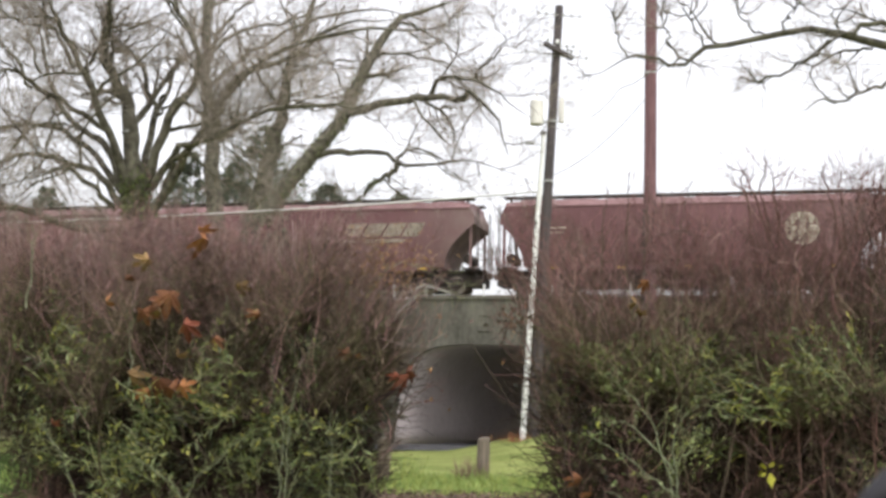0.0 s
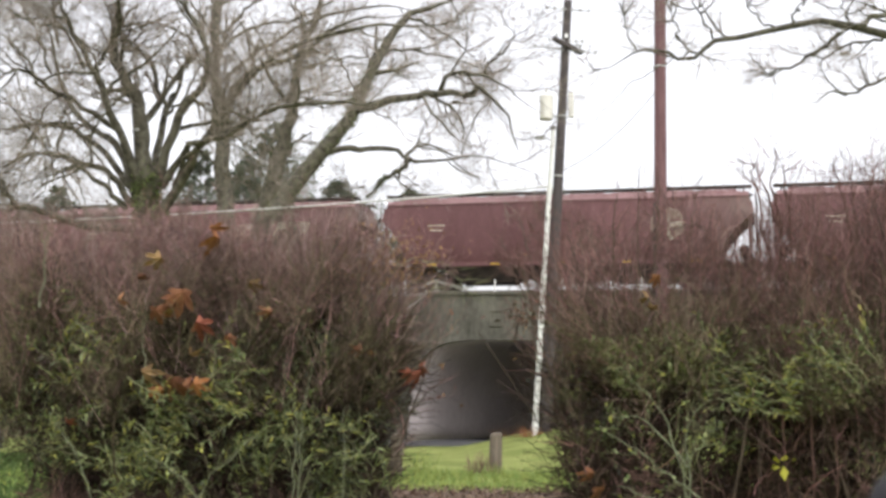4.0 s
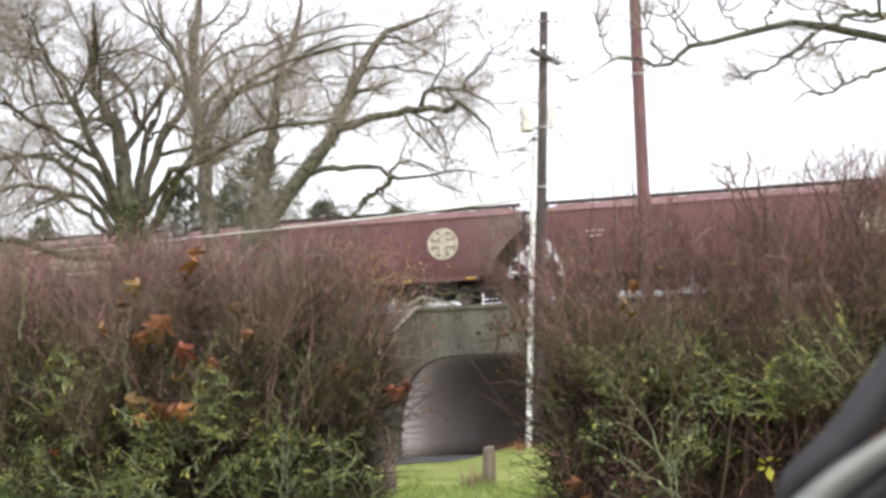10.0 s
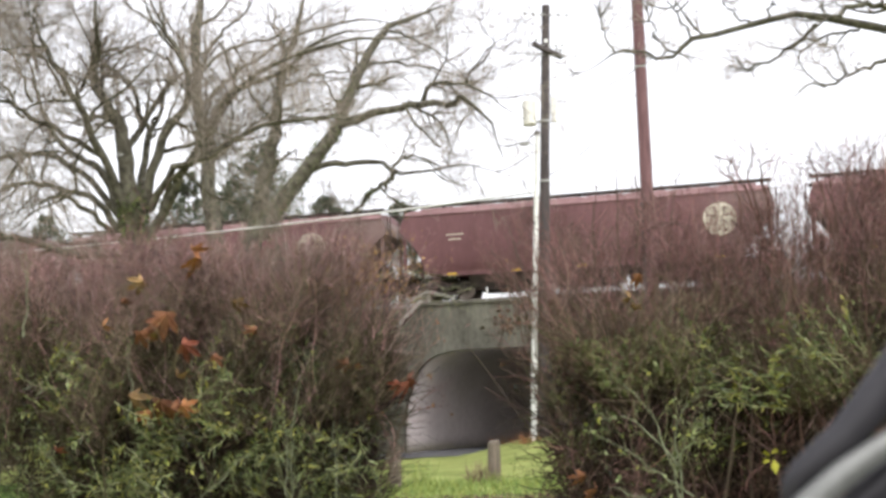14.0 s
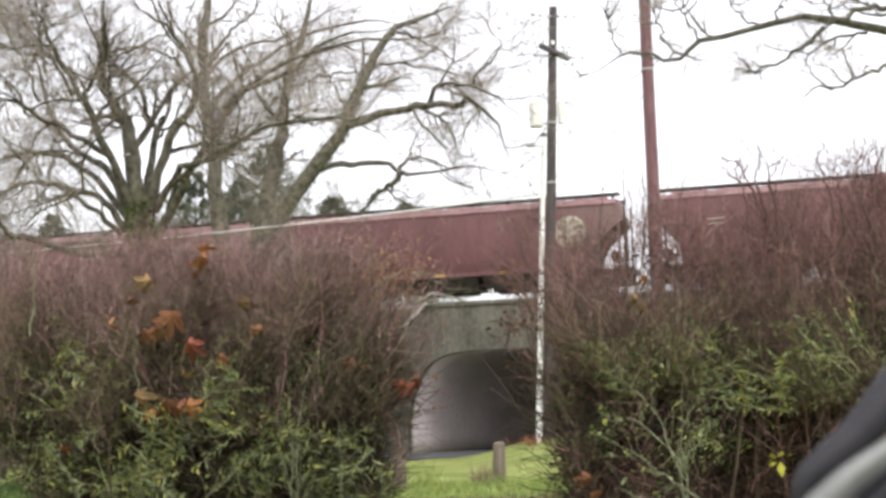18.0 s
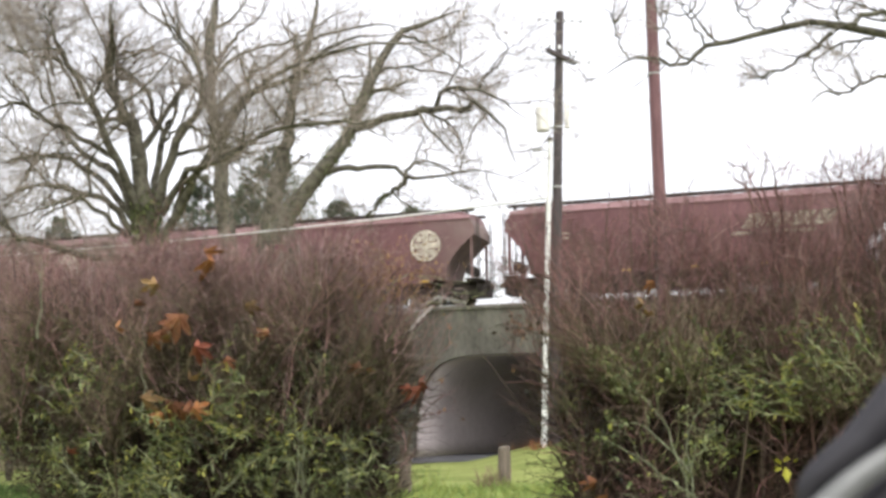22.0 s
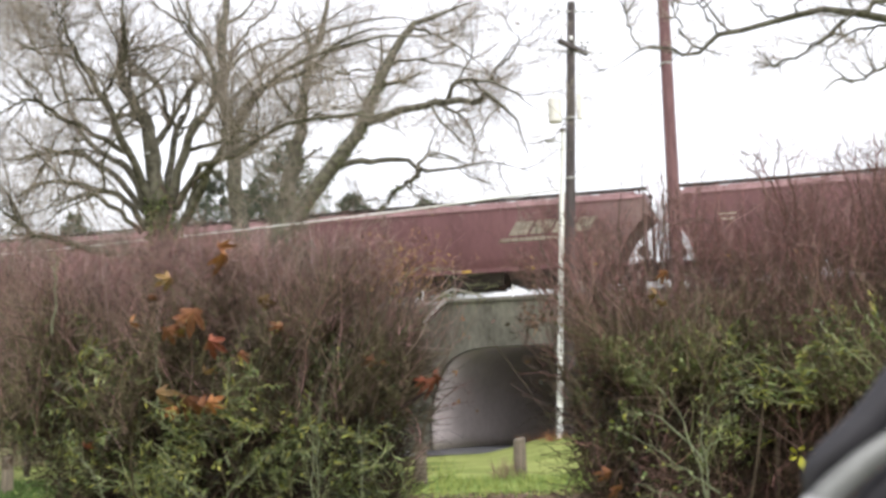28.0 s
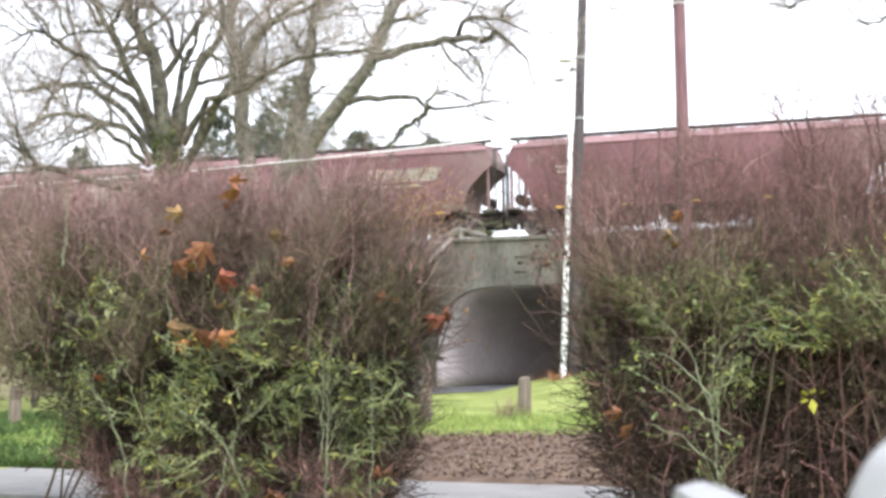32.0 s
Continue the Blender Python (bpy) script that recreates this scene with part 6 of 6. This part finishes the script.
caught_leaves(-0.34, 10.15, 1.8, (0.18, 0.2, 0.15, 0.13), RED_LEAF, "red-brown maple leaves on a hanging twig")
caught_leaves(-0.83, 10.0, 1.96, (0.17, 0.12), RUST_LEAF, BIG_LEAF)
caught_leaves(1.29, 8.6, 2.3, (0.15, 0.12), TAN_LEAF, BIG_LEAF)
caught_leaves(1.37, 8.6, 2.46, (0.12,), ORANGE_LEAF, BIG_LEAF)
caught_leaves(0.99, 8.6, 0.97, (0.18, 0.15, 0.13), RUST_LEAF, "rusty maple leaves low in the hedge")
caught_leaves(-1.75, 9.8, 0.4, (0.18, 0.15), RUST_LEAF, "rusty maple leaves at the hedge's foot")
caught_leaves(-0.85, 9.9, 0.55, (0.2, 0.14), RUST_LEAF, "rusty maple leaves at the hedge's foot")
leaf_spray(-0.55, 10.1, 2.72, (0.75, 0.5), 650, GOLD_LEAF, "small golden leaves clinging to bare twigs", "gold_leaf_spray", 0.026)
leaf_spray(0.42, 9.15, 2.2, (0.3, 0.16), 70, WITHERED_LEAF, "few brown leaves on a bare twig", leaf=0.045)
leaf_spray(2.19, 8.5, 1.17, (0.12, 0.06), 8, YELLOW_LEAF, "bright yellow-green leaves on a low shoot", "yellow_leaf_spray")


# ---- lawn details ----
def wooden_post(x, y, h, label):
    z = float(land(x, y))
    t = thing("wooden_post", label, "bollard", pose(x, y, z, 0, float(rng.uniform(-1, 1)), float(rng.uniform(0, 90))), "row of lawn posts")
    bm = rodded((0, 0, -0.2), (0, 0, h), 0.145, 14, 0.14)
    for v in bm.verts:
        if v.co.z > h - 0.01:
            v.co.z += 0.03 * v.co.x / 0.14
    bmesh.ops.bevel(bm, geom=[e for e in bm.edges if min(v.co.z for v in e.verts) > h - 0.05], offset=0.02, segments=2, affect="EDGES")
    part("timber", bm, POST_WOOD, t)


wooden_post(0.885, 27, 0.93, "round weathered wooden post in the lawn beside weeds")
wooden_post(-1.28, 27, 0.92, "round weathered wooden post half behind the hedge")
wooden_post(-11.2, 29, 0.9, "round weathered wooden post far along the lawn")


def tuft(x, y, n, h, spread, material, label, name="weed_tuft"):
    t = thing(name, label, "weeds", pose(x, y, float(land(x, y))), "weeds round the posts")
    at = np.stack([rng.normal(0, spread, n), rng.normal(0, spread * 0.6, n), np.zeros(n)], 1)
    p = grow(at, np.stack([rng.normal(0, 0.4, n), rng.normal(0, 0.4, n), np.ones(n)], 1), rng.uniform(0.4, 1.0, n) * h, 4, 0.14, -0.05)
    v, f = tubes(p, np.full((n, 4), 0.007) * np.linspace(1, 0.4, 4), 3)
    sheet("stalk_growth", v, f, material, t)["kind"] = "stuff"


tuft(0.55, 26.8, 120, 0.62, 0.13, DRY_STALK, "dry brown weed stalks against the wooden post")
tuft(-0.75, 26.6, 70, 0.7, 0.16, BLADE, "tall grey-green weeds in the lawn")
tuft(0.95, 26.5, 90, 0.4, 0.22, BLADE, "rough grass round the foot of the post")
tuft(1.9, 26.0, 90, 0.42, 0.25, BLADE, "rough grass at the edge of the lawn")
tuft(0.1, 25.2, 120, 0.35, 0.4, BLADE, "rough grass at the edge of the litter")
tuft(2.5, 41.0, 120, 0.45, 0.3, DEAD_LEAF, "rusty dead fern at the foot of the white pole")
n = 13000
bx, by = rng.uniform(-9, 6, n), rng.uniform(21.0, 28, n)
p = grow(np.stack([bx, by, land(bx, by)], 1), np.stack([rng.normal(0, 0.4, n), rng.normal(0, 0.4, n), np.ones(n)], 1), rng.uniform(0.06, 0.2, n), 3, 0.15, -0.1)
tagged(sheet("rough_grass", *tubes(p, np.full((n, 3), 0.008) * np.array([1, 0.8, 0.3]), 3), BLADE), "rough uncut grass along the lawn's edge", "grass", kind="stuff")
n = 26000
gx, gy = rng.uniform(-17, -4.6, n), rng.uniform(12.5, 34, n)
gy = np.maximum(gy, 14.1 - 0.404 * (gx - 0.8) + 0.6 * (gy - 12.5) / 21.5)
at = np.stack([gx, gy, land(gx, gy) - 0.02], 1)
p = grow(at, np.stack([rng.normal(0, 0.5, n), rng.normal(0, 0.5, n), np.ones(n)], 1), rng.uniform(0.08, 0.2, n), 3, 0.2, 0)
tagged(sheet("lush_grass", *tubes(p, np.full((n, 3), 0.016) * np.array([1, 0.8, 0.3]), 3), DARK_BLADE), "dark green grass behind the hedge", "grass", kind="stuff")

# leaf-littered bed between path and lawn
mx, my = np.meshgrid(np.linspace(-4.0, 6.5, 84), np.linspace(12.0, 22.5, 80))
inside = 1 - ((mx - 2.0) / 5.0) ** 4 - np.clip((my - 18.4) / 3.9, 0, 9) ** 4 + 0.25 * np.sin(mx * 3) * np.sin(my * 2.1)
inside = np.minimum(inside, (my - 13.58 + 0.404 * (mx - 0.8)) * 4)
mz = np.where(inside > 0, 0.035 + 0.05 * np.clip(inside, 0, 1) + 0.025 * np.sin(mx * 5 + my * 3) * np.sin(my * 4), -0.06)
mi = np.arange(mx.size).reshape(mx.shape)
bed = tagged(sheet("litter_bed", np.stack([mx, my, mz], -1).reshape(-1, 3), np.stack([mi[:-1, :-1], mi[:-1, 1:], mi[1:, 1:], mi[1:, :-1]], -1).reshape(-1, 4), MULCH, soft=True), "bare bed of brown bark mulch and leaf litter", "flower bed", kind="structure")
n = 13000
lx, ly = rng.uniform(-2.8, 6.3, n), rng.uniform(12.5, 22.3, n)
ins = 1 - ((lx - 2.0) / 5.0) ** 4 - np.clip((ly - 18.4) / 3.9, 0, 9) ** 4
keep = (ins > 0.02) & (ly > 13.65 - 0.404 * (lx - 0.8))
lx, ly = lx[keep], ly[keep]
m = len(lx)
sheet_ob = sheet("leaf_fall", *leaves(np.stack([lx, ly, np.full(m, 0.1)], 1), rng.normal(0, 1, (m, 3)) * np.array([1, 1, 0.3]), rng.uniform(0.03, 0.085, m), 0.6, 0.1), LITTER)
tagged(sheet_ob, "scattered brown fallen leaves on the bed", "leaves", kind="stuff")

# footpath in slabs, slanting across
path = tagged(new("footpath"), "pale concrete footpath behind the hedge", "footpath", kind="structure")
path.matrix_basis = pose(0.8, 12.15, 0.0, 0, 0, -22)
slab = part("slab", boxed(-0.74, 0.74, -1.25, 1.25, -0.06, 0.05, 0.012), PATH, path)
slab.matrix_basis = pose(-12.0, 0, 0)
for i in range(1, 17):
    again(slab, pose(-12.0 + i * 1.5, float(rng.normal(0, 0.006)), float(rng.normal(0, 0.004)), float(rng.normal(0, 0.25)), 0, 0), path)


# ---- car trim close to the lens ----
# a parked white car; its dark door mirror stands close to the lens
car_near = thing("parked_car", "parked white car with charcoal door mirror and silver highlight strip", "car", pose(0.405, 1.1, 0.006))


def bowed(points, radii, material, name, label=""):
    p = curve_through(points, 30)
    v, f = tubes(p[None], np.interp(np.linspace(0, len(points) - 1, 30), np.arange(len(points)), radii)[None], 20)
    smooth_ob = sheet(name, v, f, material, car_near, label, True)
    bm = bmesh.new()
    bm.from_mesh(smooth_ob.data)
    bmesh.ops.holes_fill(bm, edges=[e for e in bm.edges if e.is_boundary])
    bm.to_mesh(smooth_ob.data)
    bm.free()


bowed([(-0.108, 0.0, 1.391), (-0.106, 0.0, 1.407), (-0.1, 0.0, 1.427), (-0.081, 0.0, 1.444), (-0.047, 0.0, 1.471), (0.002, 0.0, 1.528), (0.044, 0.0, 1.582), (0.1, 0.02, 1.66)], (0.004, 0.007, 0.011, 0.014, 0.0165, 0.0185, 0.019, 0.02), BLACK_TRIM, "mirror_housing")
# the housing's sky highlight, built as a strip of its own
bowed([(-0.106, -0.015, 1.382), (-0.101, -0.015, 1.398), (-0.091, -0.015, 1.41), (-0.064, -0.015, 1.432), (-0.036, -0.015, 1.45), (-0.01, -0.015, 1.465), (0.033, -0.013, 1.492), (0.12, 0.01, 1.545)], (0.018, 0.0135, 0.013, 0.012, 0.011, 0.011, 0.011, 0.011), HIGHLIGHT_TRIM, "silver_strip", "silver strip standing for the highlight on the glossy housing")
bowed([(-0.08, 0.005, 1.36), (-0.057, 0.005, 1.394), (-0.031, 0.005, 1.416), (0.007, 0.005, 1.442), (0.043, 0.005, 1.46), (0.12, 0.02, 1.5)], (0.012, 0.013, 0.014, 0.014, 0.015, 0.018), BLACK_TRIM, "mirror_rim")
bowed([(-0.06, 0.01, 1.05), (-0.102, -0.004, 1.24), (-0.104, -0.01, 1.325), (-0.101, -0.012, 1.362), (-0.085, -0.012, 1.392)], (0.05, 0.056, 0.055, 0.043, 0.031), WHITE_COWL, "mirror_foot", "white lacquered mirror foot")
bowed([(-0.01, 0.03, 1.2), (-0.005, 0.03, 1.36), (0.01, 0.03, 1.425), (0.13, 0.05, 1.5)], (0.03, 0.03, 0.028, 0.022), BLACK_TRIM, "mirror_base")
bowed([(-0.075, 0.005, 1.1), (0.02, -0.02, 1.08), (0.12, -0.06, 1.06), (0.2, -0.1, 1.05)], (0.04, 0.036, 0.036, 0.05), BLACK_TRIM, "mirror_arm")
part("mirror_cap", boxed(-0.275, -0.215, 0.05, 0.2, 1.2, 1.35, 0.026), WHITE_COWL, car_near, "small white lacquered mirror cap")
bowed([(-0.245, 0.13, 1.22), (-0.1, 0.13, 1.14), (0.08, 0.1, 1.06), (0.22, 0.02, 1.02)], (0.018, 0.018, 0.02, 0.03), BLACK_TRIM, "cap_arm")


def lofted(sections, name, material, label=""):
    """A body through rounded cross-sections (y, x0, x1, z0, z1, corner), under the parked car."""
    bm = bmesh.new()
    rings = []
    for y, x0, x1, z0, z1, c in sections:
        ring = []
        for cx, cz, a0 in ((x1 - c, z1 - c, 0), (x0 + c, z1 - c, 90), (x0 + c, z0 + c, 180), (x1 - c, z0 + c, 270)):
            for a in (0, 30, 60, 90):
                ring.append(bm.verts.new((cx + c * math.cos(radians(a0 + a)), y, cz + c * math.sin(radians(a0 + a)))))
        rings.append(ring)
    for p, q in zip(rings, rings[1:]):
        for i in range(16):
            bm.faces.new((p[i], p[(i + 1) % 16], q[(i + 1) % 16], q[i]))
    bm.faces.new(rings[0])
    bm.faces.new(rings[-1][::-1])
    bmesh.ops.recalc_face_normals(bm, faces=bm.faces)
    return part(name, bm, material, car_near, label)


lofted([(-4.0, 0.3, 1.8, 0.45, 0.85, 0.12), (-3.9, 0.18, 1.92, 0.32, 1.0, 0.12), (-2.4, 0.15, 1.95, 0.26, 1.06, 0.1), (-0.5, 0.15, 1.95, 0.26, 1.05, 0.1), (0.45, 0.2, 1.9, 0.28, 0.98, 0.12), (0.85, 0.32, 1.78, 0.36, 0.84, 0.14)], "body", WHITE_COWL, "white lacquered car body")
lofted([(-3.8, 0.32, 1.78, 1.0, 1.2, 0.08), (-3.3, 0.26, 1.84, 1.0, 1.62, 0.14), (-2.0, 0.24, 1.86, 1.0, 1.7, 0.14), (-1.1, 0.25, 1.85, 1.0, 1.64, 0.14), (-0.3, 0.3, 1.8, 0.98, 1.08, 0.04)], "cabin", WHITE_COWL)
for y0, y1 in ((-3.2, -2.4), (-2.3, -1.4)):
    for x in (0.232, 1.868):
        part("side_window", boxed(x - 0.02, x + 0.02, y0, y1, 1.12, 1.5, 0.015), CAR_GLASS, car_near, "dark tinted side window")
for x in (0.142, 1.958):
    part("door_handle", boxed(x - 0.02, x + 0.02, -2.35, -2.15, 0.92, 0.96, 0.012), BLACK_TRIM, car_near)
    for y in (-3.1, 0.0):
        tyre = part("wheel", rodded((x - 0.1, y, 0.33), (x + 0.1, y, 0.33), 0.33, 28), BLACK_TRIM, car_near)
        part("rim", rodded((x - 0.115, y, 0.33), (x + 0.115, y, 0.33), 0.2, 20), GALV, tyre)
for x in (0.42, 1.68):
    part("headlight", boxed(x - 0.14, x + 0.14, 0.68, 0.82, 0.62, 0.76, 0.03), GALV, car_near)
    part("tail_light", boxed(x - 0.1, x + 0.1, -4.02, -3.9, 0.72, 0.9, 0.02), TAIL_RED, car_near)
for y, z, lean, deep in ((-0.69, 1.37, -35.0, 0.86), (-3.56, 1.42, 40.0, 0.52)):
    pane = part("windscreen", boxed(-0.68, 0.68, -deep / 2, deep / 2, 0.0, 0.03, 0.012), CAR_GLASS, car_near, "dark tinted windscreen")
    pane.matrix_basis = pose(1.05, y, z, lean)
part("bumper", boxed(0.3, 1.8, 0.74, 0.92, 0.34, 0.56, 0.05), BLACK_TRIM, car_near)


# ---- motion of the train ----
def travelled(t):
    """Place along the track of the coupling before car 0, metres."""
    return 2.377 - 1.506 * t - 0.0063 * t * t


def motions():
    times = [float(t) for t in np.arange(0, 32.01, 2.0)]
    fine = [float(t) for t in np.linspace(0, 32, 101)]
    for number, slack, car, wheelsets in TRAIN:
        walk(car, [(t, TRACK @ pose(travelled(t) + PITCH * (number + 0.5) + slack, 0, RAIL)) for t in times])
        for w, x in wheelsets:
            walk(w, [(t, pose(x, 0, 0.42) @ Matrix.Rotation((travelled(t) - travelled(0)) / 0.42, 4, "Y")) for t in fine])


motions()
